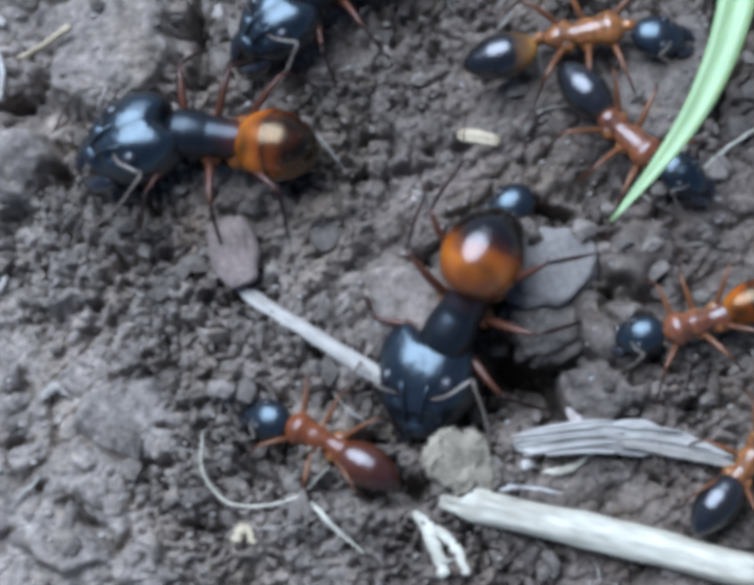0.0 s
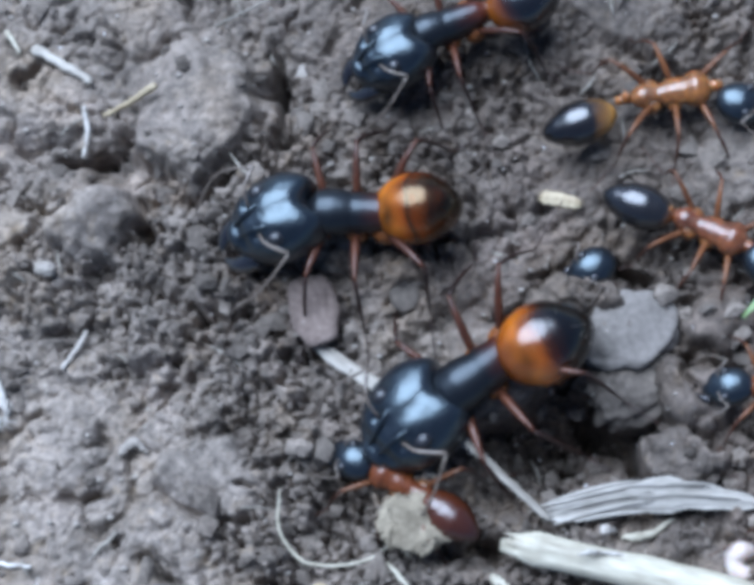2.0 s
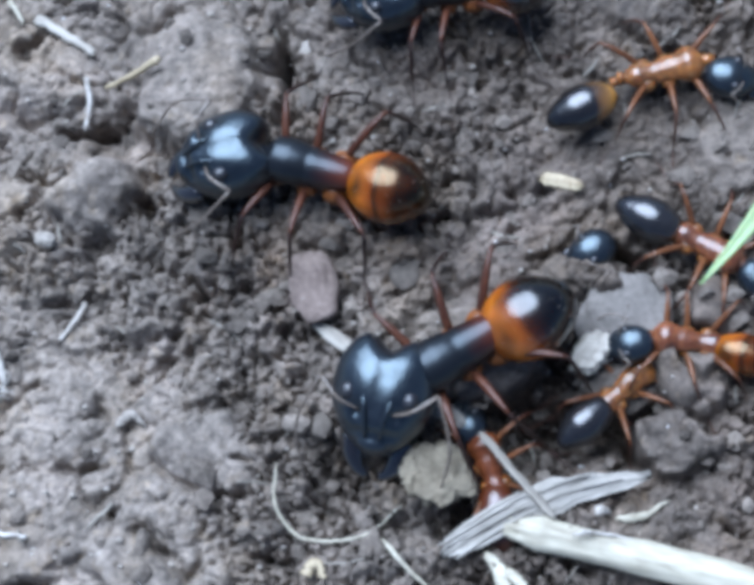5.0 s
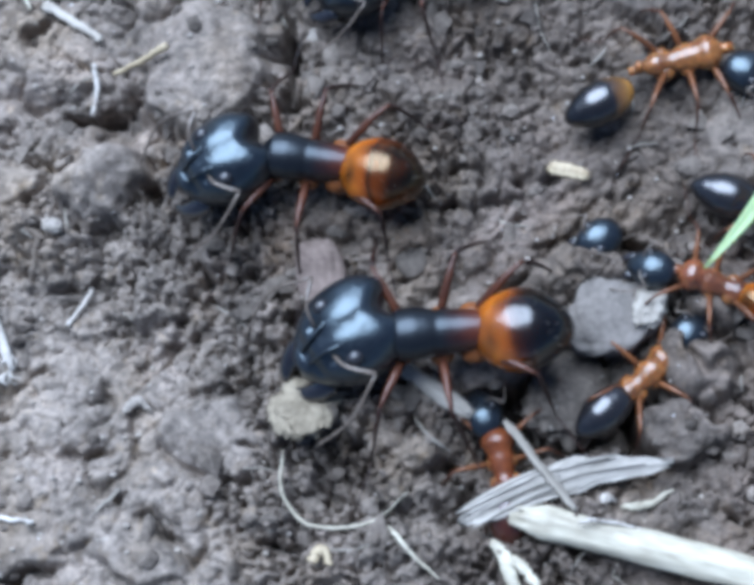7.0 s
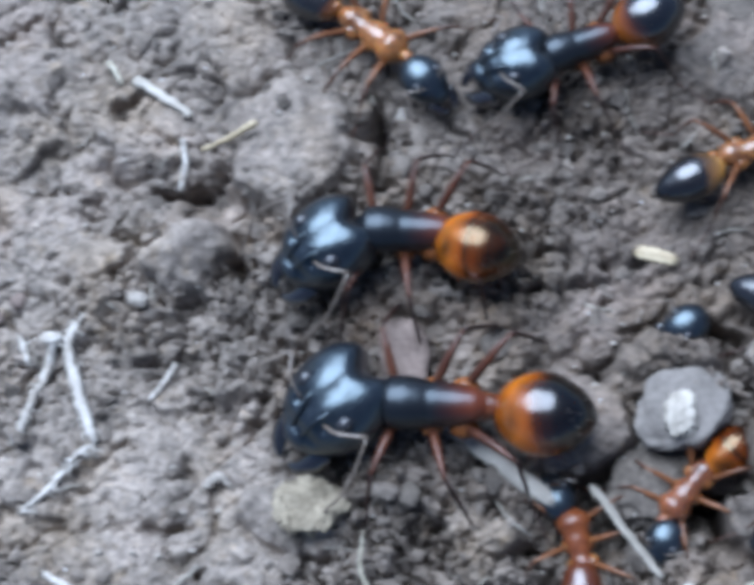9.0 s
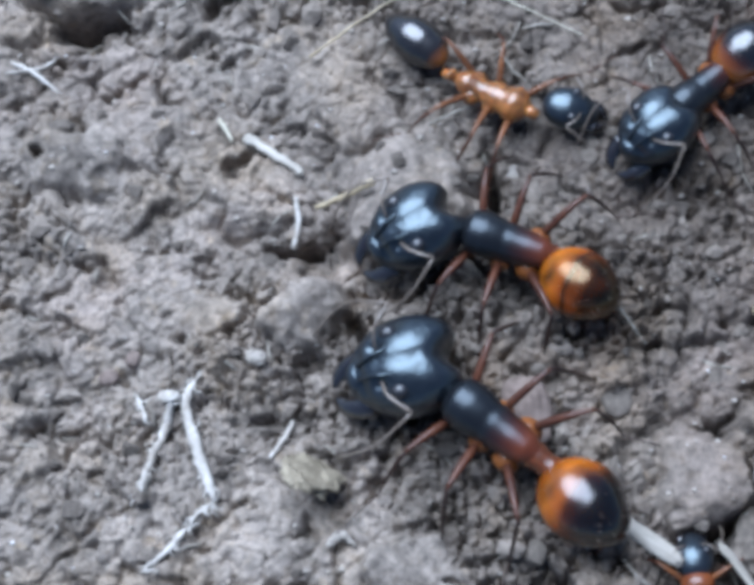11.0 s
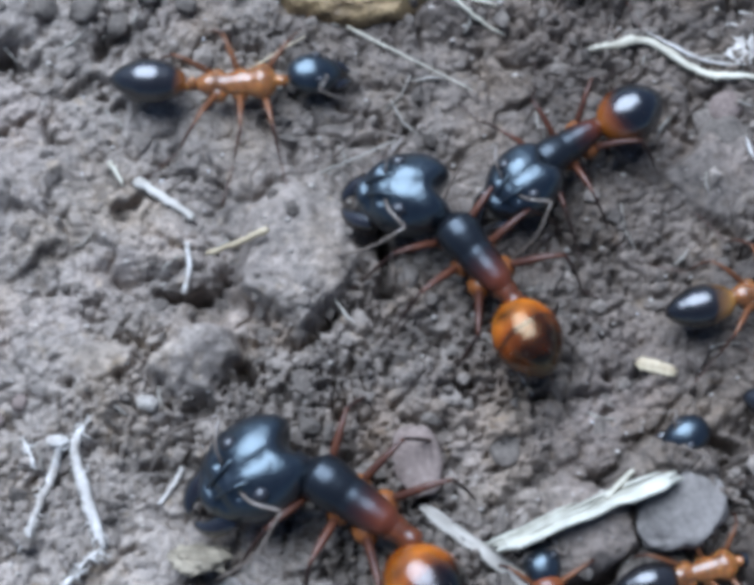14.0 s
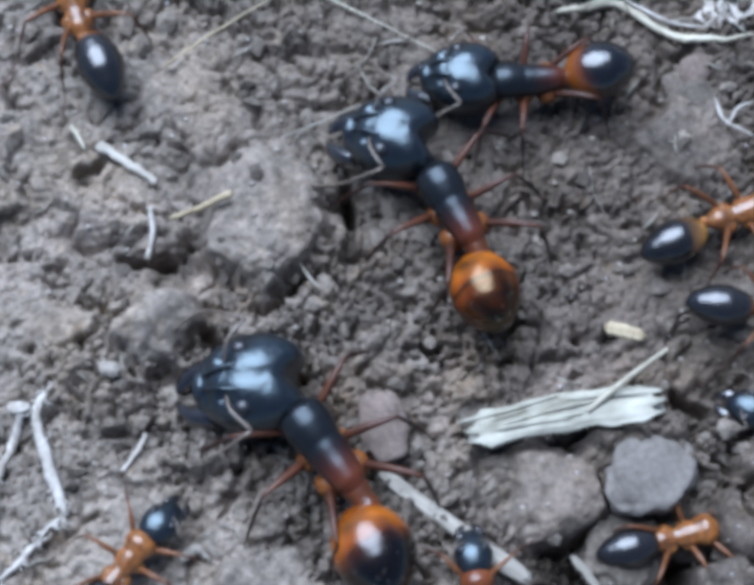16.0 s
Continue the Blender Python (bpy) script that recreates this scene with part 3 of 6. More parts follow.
def build_litter():
    """Shreds of dead plant and pale grit, too small to pick apart."""
    r = np.random.default_rng(77)
    bm = bmesh.new()
    for k in range(95):
        x, y, a = r.uniform(-26, 30), r.uniform(-23, 25), r.uniform(0, 6.28)
        n, z = r.uniform(0.3, 1.3), level(x, y) + 0.15
        ends = [(x + n * e * math.cos(a + 0.15 * e), y + n * e * math.sin(a + 0.15 * e), max(z, level(x + n * e * math.cos(a), y + n * e * math.sin(a)) + 0.08)) for e in (-1, 0, 1)]
        tube(bm, ends, [0.04, r.uniform(0.05, 0.11), 0.03], 5)
    tagged(part("plant_shreds", bm, STRAW_DULL), "tiny pale shreds of dead plant scattered on the soil", "litter", kind="stuff")
    bm = bmesh.new()
    for k in range(700):
        x, y, q = r.uniform(-26, 30), r.uniform(-23, 25), 0.04 + 0.11 * r.uniform() ** 2
        z = level(x, y) + 0.3 * q
        ball(bm, lambda a, b, c: (x + q * 1.3 * a, y + q * b, z + q * 0.8 * c), 4, 6)
    tagged(part("pale_grit", bm, PEBBLE), "tiny whitish grains of grit on the soil", "grit", kind="stuff")
    # white grains added to stand in for sparkles of light on the soil
    bm = bmesh.new()
    for k in range(80):
        x, y, q = r.uniform(-24, 28), r.uniform(-20, 22), 0.035 + 0.075 * r.uniform() ** 3
        z = level(x, y) + 0.5 * q
        ball(bm, lambda a, b, c: (x + q * 1.2 * a, y + q * b, z + q * 0.8 * c), 3, 5)
    tagged(part("quartz_grains", bm, GLINT_WHITE), "tiny white grains added as glints on the soil", "grit", kind="stuff")


build_litter()

# --- stones and debris
def stone(name, x, y, rx, ry, rz, mat, label, category, turn=0, sink=0.35, seed=1, flat_top=0.85, rough=0.0):
    bm = bmesh.new()
    r = np.random.default_rng(seed)
    off = Vector(r.uniform(-50, 50, 3))

    def shape(a, b, c):
        p = Vector((a, b, c))
        f = 1 + 0.20 * noise.noise(1.3 * p + off) + 0.10 * noise.noise(3.1 * p + off) + 0.05 * noise.noise(7.0 * p + off) + rough * (0.22 * abs(noise.noise(2.6 * p - off)) + 0.16 * noise.noise(5 * p - off) + 0.08 * noise.noise(11 * p - off))
        return rx * f * math.copysign(abs(a) ** 0.86, a), ry * f * math.copysign(abs(b) ** 0.86, b), rz * f * math.copysign(abs(c) ** flat_top, c)

    ball(bm, shape, 18 if not rough else 32, 26 if not rough else 44)
    return tagged(part(name, bm, mat, m=at(x, y, level(x, y) + rz * (1 - 2 * sink), turn)), label, category)


def slab(name, rx, ry, rz, mat, label, category, seed):
    """A flat stone with a worn, many-cornered outline."""
    r = np.random.default_rng(seed)
    sides = [(2 * math.pi * (k + r.uniform(-0.22, 0.22)) / 6, r.uniform(0.80, 1.0)) for k in range(6)]
    off = Vector(r.uniform(-50, 50, 3))

    def shape(a, b, c):
        out = math.hypot(a, b)
        turn = math.atan2(b, a)
        edge = sum(max(0.05, math.cos(turn - s) / d) ** 6 for s, d in sides) ** (-1 / 6) if out > 1e-6 else 1.0
        p = Vector((a, b, c))
        edge *= 1 + 0.16 * noise.noise(1.7 * p + off) + 0.08 * noise.noise(4 * p + off) + 0.03 * noise.noise(9 * p + off)
        lift = 0.30 * noise.noise(1.6 * p + off) + 0.14 * noise.noise(4 * p + off) + 0.05 * noise.noise(9 * p + off) + 0.16 * a - 0.1 * b
        return rx * edge * a * out ** -0.35 if out > 1e-6 else 0.0, ry * edge * b * out ** -0.35 if out > 1e-6 else 0.0, rz * (math.copysign(abs(c) ** 0.55, c) + lift)

    bm = bmesh.new()
    ball(bm, shape, 26, 40)
    return tagged(part(name, bm, mat), label, category)


stone("white_pebble", -10.66, -1.57, 0.55, 0.38, 0.3, PEBBLE, "small white angular pebble lying on loose soil", "pebble", -15, 0.2, 3)
stone("pebble", 2.30, 8.32, 0.55, 0.42, 0.3, PEBBLE, "small pale rounded pebble beside a large clod", "pebble", 10, 0.2, 4)
stone("pink_stone", 2.65, -4.56, 1.15, 1.75, 0.5, PINK, "pinkish stone half sunk in the soil", "stone", 10, 0.42, 5)
stone("flat_stone", 6.96, -3.65, 0.78, 1.2, 0.4, STONE, "small flat brownish stone set in the soil", "stone", 5, 0.3, 6)
grey_stone = slab("grey_stone", 2.3, 2.25, 0.8, PALE_STONE, "smooth flat pale grey stone beside the nest hollow", "stone", 7)
soil_clod = stone("soil_clod", 17.1, -9.3, 2.2, 1.75, 1.2, STONE, "rough dark lump of soil beside the grey stone", "clod", 10, 0.3, 31, rough=1.0)
stone("tan_pebble", 19.3, 14.45, 1.0, 0.8, 0.45, PINK, "tan pinkish pebble on the soil", "pebble", 30, 0.3, 33)
stone("tan_pebble", -18.45, -2.17, 0.5, 0.4, 0.3, PINK, "small pinkish pebble among loose crumbs", "pebble", 15, 0.25, 34)
stone("tan_pebble", -17.2, -1.3, 0.42, 0.36, 0.28, PINK, "small pinkish pebble among loose crumbs", "pebble", 70, 0.25, 35)
stone("round_stone", 17.61, -9.58, 1.5, 1.3, 0.8, STONE, "rounded grey stone sunk at the edge of the nest hollow", "stone", 60, 0.6, 8)
stone("top_stone", 19.11, 12.70, 1.3, 1.1, 0.6, STONE, "rounded grey-brown stone on the soil", "stone", 20, 0.3, 10)
for k, (sx, sy, sr) in enumerate(((-17.0, 20.4, 0.8), (-14.6, 20.3, 0.9), (-12.9, 19.6, 0.7), (-11.3, 21.0, 0.8), (-9.2, 20.2, 0.6), (-15.7, 22.3, 0.9), (-12.4, 22.6, 1.0))):
    tagged(stone("clay_lump", sx, sy, sr, sr * 0.85, sr * 0.7, STONE, "rounded lump of grey clay among others", "clod", k * 37, 0.25, 20 + k), group="clay lumps")


def fibre(name, points, radius, mat, label, category="fibre", lift=0.15, flat=1.0, taper=0.5, tags=""):
    """A thin root, stalk or splinter that follows the soil."""
    pts = smooth_line([(x, y, 0) for x, y in points], 7 if len(points) < 5 else 5)
    top = [max(level(p.x, p.y), level(p.x + 0.2, p.y), level(p.x, p.y + 0.2)) for p in pts]
    soft = [sum(top[max(0, i - 3):i + 4]) / len(top[max(0, i - 3):i + 4]) for i in range(len(top))]
    r2 = np.random.default_rng(len(points) + int(100 * abs(points[0][0])))
    bm = bmesh.new()
    o = pts[0].copy()
    n = len(pts) - 1
    stiff = category in ("straw", "splinter", "stalk")
    ends = lambda i: 0.85 if stiff else 0.35 + 0.65 * min(1, 4 * i / n, 4 * (n - i) / n)
    if stiff:
        soft = [soft[0] + (soft[-1] - soft[0]) * i / n + 0.1 for i in range(n + 1)]
        top = soft
    line = [(p.x - o.x + 0.2 * radius * r2.uniform(-1, 1), p.y - o.y + 0.2 * radius * r2.uniform(-1, 1), 0.6 * s + 0.4 * max(s, t) - soft[0] + lift) for p, s, t in zip(pts, soft, top)]
    tube(bm, line, [radius * (1 - (1 - taper) * (i / n)) * r2.uniform(0.82, 1.18) * ends(i) for i in range(n + 1)], 7, flat)
    if category == "root":
        # fine root hairs
        for k in range(5 * n // 4):
            i = int(r2.integers(0, n))
            foot, a, far = Vector(line[i]), r2.uniform(0, 6.28), r2.uniform(0.25, 0.75)
            tube(bm, [foot, foot + Vector((0.6 * far * math.cos(a), 0.6 * far * math.sin(a), 0.05)), foot + Vector((far * math.cos(a + 0.5), far * math.sin(a + 0.5), -0.05))], [0.07, 0.05, 0.03], 5)
    return tagged(part(name, bm, mat, m=at(o.x, o.y, soft[0])), label, category)


ROOTLET = "forked white rootlet lying on the soil"
fibre("rootlet", [(-13.66, -2.34), (-14.26, -3.74), (-13.56, -6.24), (-12.66, -8.64)], 0.20, ROOT, ROOTLET, "root", taper=2.0, flat=0.6)
fibre("rootlet", [(-14.92, -3.36), (-15.32, -4.96), (-16.02, -7.16), (-16.42, -8.86)], 0.26, ROOT, "white rootlet with a thickened end on the soil", "root", taper=0.6)
knob = stone("root_end", -15.05, -3.44, 0.55, 0.3, 0.2, ROOT, "white knobbly root end on the soil", "root", 5, 0.0, 12)
holder = bpy.data.objects["rootlet.001"]
knob.parent, knob.matrix_basis = holder, holder.matrix_basis.inverted() @ knob.matrix_basis
del knob["category"]
fibre("rootlet", [(-13.87, -9.72), (-14.97, -11.02), (-16.27, -12.12)], 0.22, ROOT, "short white rootlet lying on the soil", "root")
fibre("rootlet", [(-16.86, -3.12), (-16.06, -4.82)], 0.12, ROOT, "thin white rootlet lying on the soil", "root")
fibre("rootlet", [(-12.55, -8.44), (-13.55, -9.34), (-13.95, -10.14)], 0.13, ROOT, "thin pale rootlet lying on the soil", "root")
fibre("splinter", [(-9.01, -4.47), (-9.41, -5.47), (-10.01, -6.47)], 0.14, ROOT, "short white splinter of straw on loose soil", "splinter", taper=0.9)
fibre("yellow_straw", [(-7.90, 6.37), (-6.20, 6.62), (-4.70, 6.97)], 0.16, STRAW_YELLOW, "short yellow straw lying across a clod", "straw", taper=1.6, lift=0.75)
fibre("splinter", [(-8.96, 7.03), (-8.81, 5.83), (-9.06, 4.43)], 0.17, ROOT, "short pale splinter over a dark pit", "splinter", lift=0.5, taper=0.9)
fibre("splinter", [(-10.18, 5.57), (-9.58, 6.17), (-8.68, 6.47)], 0.09, STRAW_DULL, "thin brown splinter beside a pit", "splinter")
fibre("straw_chip", [(-11.70, 10.51), (-10.20, 9.51), (-8.60, 8.41)], 0.34, CHIP, "short pale weathered straw chip in the soil", "straw", taper=0.7, flat=0.55)
fibre("straw_chip", [(-13.02, 11.36), (-12.32, 10.16)], 0.18, STRAW, "small pale straw chip in the soil", "straw")
fibre("curled_fibre", [(0.81, -13.03), (0.71, -14.83), (1.31, -16.03), (2.31, -16.63), (4.21, -16.73), (5.61, -16.13), (6.81, -15.23)], 0.11, STRAW, "curled thin pale fibre lying in a bow on the soil", lift=0.3)
fibre("fibre", [(5.80, -16.71), (6.80, -18.01), (8.10, -19.21)], 0.16, STRAW, "pale fibre lying on the soil")
fibre("straw_chip", [(2.24, -18.35), (2.74, -17.75), (3.14, -18.55)], 0.36, STRAW_YELLOW, "small yellowish straw chip on the soil", "straw", flat=0.6)
fibre("pale_flake", [(-7.16, -10.84), (-6.36, -10.34), (-5.66, -10.94)], 0.30, PEBBLE, "bent whitish flake lying on the soil", "flake", flat=0.5)
fibre("splinter", [(-14.69, -15.05), (-13.09, -15.85), (-11.09, -16.15)], 0.22, ROOT, "pale splinter lying on smooth soil", "splinter")
fibre("splinter", [(-7.08, -14.61), (-8.28, -15.81)], 0.16, STRAW_DULL, "short grey splinter on smooth soil", "splinter")
fibre("fibre", [(12.1, 17.4), (13.3, 17.7), (15.3, 18.1), (17.2, 16.9), (18.5, 16.1), (20.3, 15.9), (22.4, 16.3)], 0.28, STRAW, "thick whitish bent plant fibre lying on the soil", flat=0.6, taper=0.8, lift=0.3)
fibre("fibre", [(15.3, 18.6), (17.6, 17.3), (18.9, 16.9), (20.2, 16.6)], 0.13, ROOT, "thin white fibre split from a thicker one", lift=0.4)
fibre("fibre", [(20.0, 12.4), (20.5, 11.2), (21.9, 10.2)], 0.11, ROOT, "thin white fibre crossed with another on the soil", lift=0.3)
fibre("fibre", [(20.6, 11.0), (21.3, 12.0), (22.3, 12.4)], 0.10, ROOT, "thin white fibre crossed with another on the soil", lift=0.35)
fibre("fibre", [(4.32, 21.73), (5.52, 20.03), (7.82, 18.63)], 0.16, STRAW, "pale fibre beside the husk")
fibre("fibre", [(5.21, 21.39), (6.61, 20.49), (7.41, 20.09)], 0.12, STRAW, "thin pale fibre beside the husk")
fibre("fibre", [(-24.72, 15.42), (-23.42, 14.72), (-21.72, 13.42)], 0.16, ROOT, "white fibre crossed with another on the soil")
fibre("fibre", [(-22.15, 15.77), (-23.45, 14.87), (-24.85, 14.67)], 0.15, ROOT, "white fibre crossed with another on the soil")
fibre("grass_stalk", [(-8.30, 14.59), (-5.70, 16.49), (-2.90, 18.29)], 0.11, STRAW_YELLOW, "thin pale grass stalk lying on the soil", "stalk", lift=0.5)
fibre("grass_stalk", [(24.70, -3.23), (25.50, -2.13), (27.50, -0.83), (29.80, 0.37)], 0.15, STRAW, "white dry stalk lying on the soil", "stalk", lift=0.4)
fibre("stubble", [(10.75, -17.5), (11.3, -18.8), (11.8, -20.6)], 0.42, STRAW, "pale split straw stub lying on the soil", "straw", flat=0.5, taper=0.9)
fibre("stubble", [(11.5, -18.4), (12.3, -19.2), (12.8, -20.6)], 0.32, STRAW, "pale split straw stub lying on the soil", "straw", flat=0.5, taper=0.8)
fibre("stubble", [(6.21, 1.80), (7.41, 0.20), (8.41, -1.30)], 0.08, STRAW_DULL, "thin grey fibre stuck in the soil")


fibre("fibre", [(14.57, -16.93), (15.27, -16.83), (16.27, -16.93), (17.47, -17.23)], 0.13, ROOT, "arched white fibre beside the thick straw", lift=0.9)
fibre("pale_flake", [(15.66, -15.85), (16.06, -15.65), (16.36, -15.85)], 0.28, ROOT, "small pale flake lying on loose soil", "flake", flat=0.5)
fibre("pale_flake", [(16.59, -16.11), (17.69, -16.01), (18.99, -15.31)], 0.24, STRAW, "thin bent pale flake lying on loose soil", "flake", flat=0.5)


fibre("grass_stalk", [(-0.65, 18.99), (2.55, 17.19), (5.95, 15.29)], 0.09, STRAW, "thin pale grass stalk lying on the soil", "stalk", lift=0.3)
fibre("grass_stalk", [(-2.06, 10.70), (-0.26, 11.50), (1.84, 12.50)], 0.12, STRAW_DULL, "short greyish grass stalk lying on the soil", "stalk", lift=0.3)


def build_fluff():
    """A crumpled papery tuft: folded leaves with loose threads round them."""
    r = np.random.default_rng(5)
    bm = bmesh.new()
    for k in range(9):
        cx, cy, turn, tilt = r.uniform(-1.0, 1.0), r.uniform(-0.7, 0.7), r.uniform(0, 6.28), r.uniform(-0.5, 0.5)
        grid = {}
        for i in range(6):
            for j in range(5):
                u, v = (i - 2.5) * 0.3, (j - 2) * 0.3
                z = 0.35 + 0.12 * k / 2 + 0.2 * math.sin(2.6 * u + k) * math.cos(2.1 * v - k) + tilt * v + r.uniform(-0.05, 0.05)
                grid[i, j] = [bm.verts.new((cx + u * math.cos(turn) - v * math.sin(turn), cy + u * math.sin(turn) + v * math.cos(turn), z - d)) for d in (0, 0.06)]
        for i in range(5):
            for j in range(4):
                for d in (0, 1):
                    bm.faces.new([grid[q][d] for q in ((i, j), (i + 1, j), (i + 1, j + 1), (i, j + 1))][::1 - 2 * d])
        rim = [(i, 0) for i in range(5)] + [(5, j) for j in range(4)] + [(i, 4) for i in range(5, 0, -1)] + [(0, j) for j in range(4, 0, -1)]
        for a, b in zip(rim, rim[1:] + rim[:1]):
            bm.faces.new((grid[b][0], grid[a][0], grid[a][1], grid[b][1]))
    for k in range(22):
        a, b = r.uniform(-1.5, 1.5, 2), r.uniform(0, 6.28)
        p = [(a[0] + 0.5 * i * math.cos(b + 0.4 * i), a[1] * 0.8 + 0.5 * i * math.sin(b + 0.4 * i), 0.2 + r.uniform(0, 0.7)) for i in range(4)]
        tube(bm, smooth_line(p, 3), [0.07] * 10, 5)
    tagged(part("plant_fluff", bm, ROOT, m=at(21.3, 18.0, level(21.3, 18.0))), "white crumpled papery tuft of plant fluff on soil", "fluff")


build_fluff()


def build_husk():
    """A dry seed husk, open at the top."""
    bm = bmesh.new()
    prof = ((4.9, -0.8), (4.75, 0.25), (4.2, 0.85), (3.3, 1.25), (2.3, 1.4), (1.6, 1.15), (1.25, 0.5), (1.15, -0.2), (1.1, -0.9))
    rings = []
    fine_prof = smooth_line([(r, 0, z) for r, z in prof], 4)
    for q in fine_prof:
        ring = []
        for k in range(96):
            a = 2 * math.pi * k / 96
            p = Vector((q.x * math.cos(a), q.x * math.sin(a), q.z))
            lump = 1 + 0.03 * noise.noise(Vector((5 * math.cos(a), 5 * math.sin(a), 0.3 * q.z))) + 0.035 * math.sin(31 * a + 2 * noise.noise(p)) * noise.noise(1.1 * p + Vector((3, 3, 0))) + 0.09 * noise.noise(0.6 * p) + 0.05 * noise.noise(1.7 * p + Vector((9, 0, 0))) + 0.025 * noise.noise(4.5 * p)
            f = min(1.0, max(0.0, (2.8 - q.x) / 1.4))
            ring.append(bm.verts.new((p.x * lump * (1 - 0.4 * f * max(0.0, -math.sin(a))), (0.72 + 0.6 * f) * p.y * lump - 1.6 * (1 - q.x / 4.9) + 0.7 * f, q.z + 0.35 * noise.noise(0.9 * p + Vector((0, 5, 0))) + 0.16 * noise.noise(2.8 * p))))
        rings.append(ring)
    for a, b in zip(rings, rings[1:]):
        for k in range(96):
            bm.faces.new((a[k], a[(k + 1) % 96], b[(k + 1) % 96], b[k]))
    root_ob = new("seed_husk")
    root_ob.matrix_basis = at(-0.4, 22.7, level(-0.2, 20.0))
    part("shell", bm, HUSK, root_ob)
    bm = bmesh.new()
    ball(bm, lambda x, y, z: (1.3 * x * (1 + 0.35 * min(y, 0)), 1.75 * y - 0.45, 0.95 * z + 0.35), 24, 28)
    part("kernel", bm, HUSK_IN, root_ob, "dark glossy seed kernel")
    tagged(root_ob, "dry tan seed husk with a dark kernel in its mouth", "husk")


build_husk()

# --- ants
STANCE = ((58, 68), (-66, -92), (96, 104), (-98, -138), (147, 108), (-138, -166))
TROT = ((44, 58), (-72, -64), (104, 126), (-84, -112), (150, 160), (-128, -146))


def leg_set(ant, hips, femur, tibia, tarsus, hip_z, thick, mats, stance, hint=0):
    """Six legs, each hinged at its hip; stance gives the heading of thigh and shin of each, front to back."""
    r = np.random.default_rng(hint)
    for n, (thigh, shin) in enumerate(stance):
        row, side = n // 2, 1 - 2 * (n % 2)
        hx, hy = hips[row]
        a, c = radians(thigh + r.uniform(-7, 7)), radians(shin + r.uniform(-7, 7))
        dx, dy, ex, ey = math.cos(a), math.sin(a), math.cos(c), math.sin(c)
        reach, rise = femur * (0.86, 0.9, 1.0)[row], femur * (0.22, 0.3, 0.42)[row]
        knee = (dx * reach, dy * reach, rise)
        ankle_z = -hip_z + 0.25
        run = max(0.3, tibia ** 2 - (rise - ankle_z) ** 2) ** 0.5 * (0.85, 0.95, 1.1)[row]
        ankle = (knee[0] + ex * run, knee[1] + ey * run, ankle_z)
        toe = (ankle[0] + (ex + 0.3 * dx) * tarsus, ankle[1] + (ey + 0.3 * dy) * tarsus, -hip_z + 0.05)
        bm = bmesh.new()
        line = smooth_line([(0, 0, -0.1), (dx * 0.3 * reach, dy * 0.3 * reach, rise * 0.45), (dx * 0.7 * reach, dy * 0.7 * reach, rise * 0.92), knee], 3)
        tube(bm, line, [thick * q for q in (1.2, 1.5, 1.65, 1.7, 1.65, 1.5, 1.3, 1.05, 0.85, 0.68)], 9)
        leg = part("leg", bm, mats[0], ant, m=at(hx, hy * side, hip_z))
        bm = bmesh.new()
        plump = (3.0, 4.4, 5.4)[row]
        ball(bm, lambda x, y, z: (thick * (plump * x + 1.2 * dx), thick * (plump * 0.85 * y + 1.2 * dy), thick * (plump * z - 0.9)), 8, 12)
        part("coxa", bm, mats[2], leg, "amber leg base")
        bm = bmesh.new()
        mid = tuple((p + q) / 2 + o for p, q, o in zip(knee, ankle, (0.06 * dx, 0.06 * dy, 0.16)))
        tube(bm, smooth_line([knee, mid, ankle], 3), [thick * q for q in (0.72, 0.82, 0.86, 0.8, 0.66, 0.5, 0.36)], 8)
        part("tibia", bm, mats[1], leg, "darker lower leg")
        bm = bmesh.new()
        tube(bm, smooth_line([ankle, [(p + q) / 2 for p, q in zip(ankle, toe)], toe], 2), [thick * k for k in (0.36, 0.30, 0.28, 0.25, 0.2)], 6)
        part("tarsus", bm, mats[1], leg)


def face_parts(head, length, width, high, s, mats):
    """Jaws, eyes and elbowed antennae on a head."""
    for side in (1, -1):
        bm = bmesh.new()
        w = width * 0.52 * side
        tube(bm, smooth_line([(length * 0.70, w, -high * 0.25), (length * 0.98, w * 0.92, -high * 0.34), (length * 1.22, w * 0.62, -high * 0.42), (length * 1.34, w * 0.18, -high * 0.46)], 3),
             [s * k for k in (0.52, 0.52, 0.51, 0.50, 0.47, 0.42, 0.35, 0.28, 0.20, 0.10)], 10, 0.7)
        part("mandible", bm, mats[0], head, "curved dark jaw")
        bm = bmesh.new()
        ball(bm, lambda x, y, z: (0.40 * s * x, 0.36 * s * y, 0.30 * s * z), 10, 14)
        part("eye", bm, EYE, head, "small black eye", at(length * 0.06, width * 0.62 * side, high * 0.80))
        bm = bmesh.new()
        base = (length * 0.32, width * 0.34 * side, high * 0.80)
        elbow = (-length * 0.10, width * 1.18 * side, high * 1.02)
        tube(bm, smooth_line([base, (length * 0.2, width * 0.75 * side, high * 1.12), elbow], 4), [0.065 * s * (1 + 0.06 * k) for k in range(9)], 7)
        lash = smooth_line([elbow, (length * 0.7, width * 1.55 * side, high * 0.6), (length * 1.55, width * 1.35 * side, -high * 0.5)], 5)
        tube(bm, lash, [0.068 * s + 0.012 * s * math.sin(3 * k) for k in range(len(lash))], 7)
        part("antenna", bm, PALE_HAIR, head, "thin elbowed antenna")


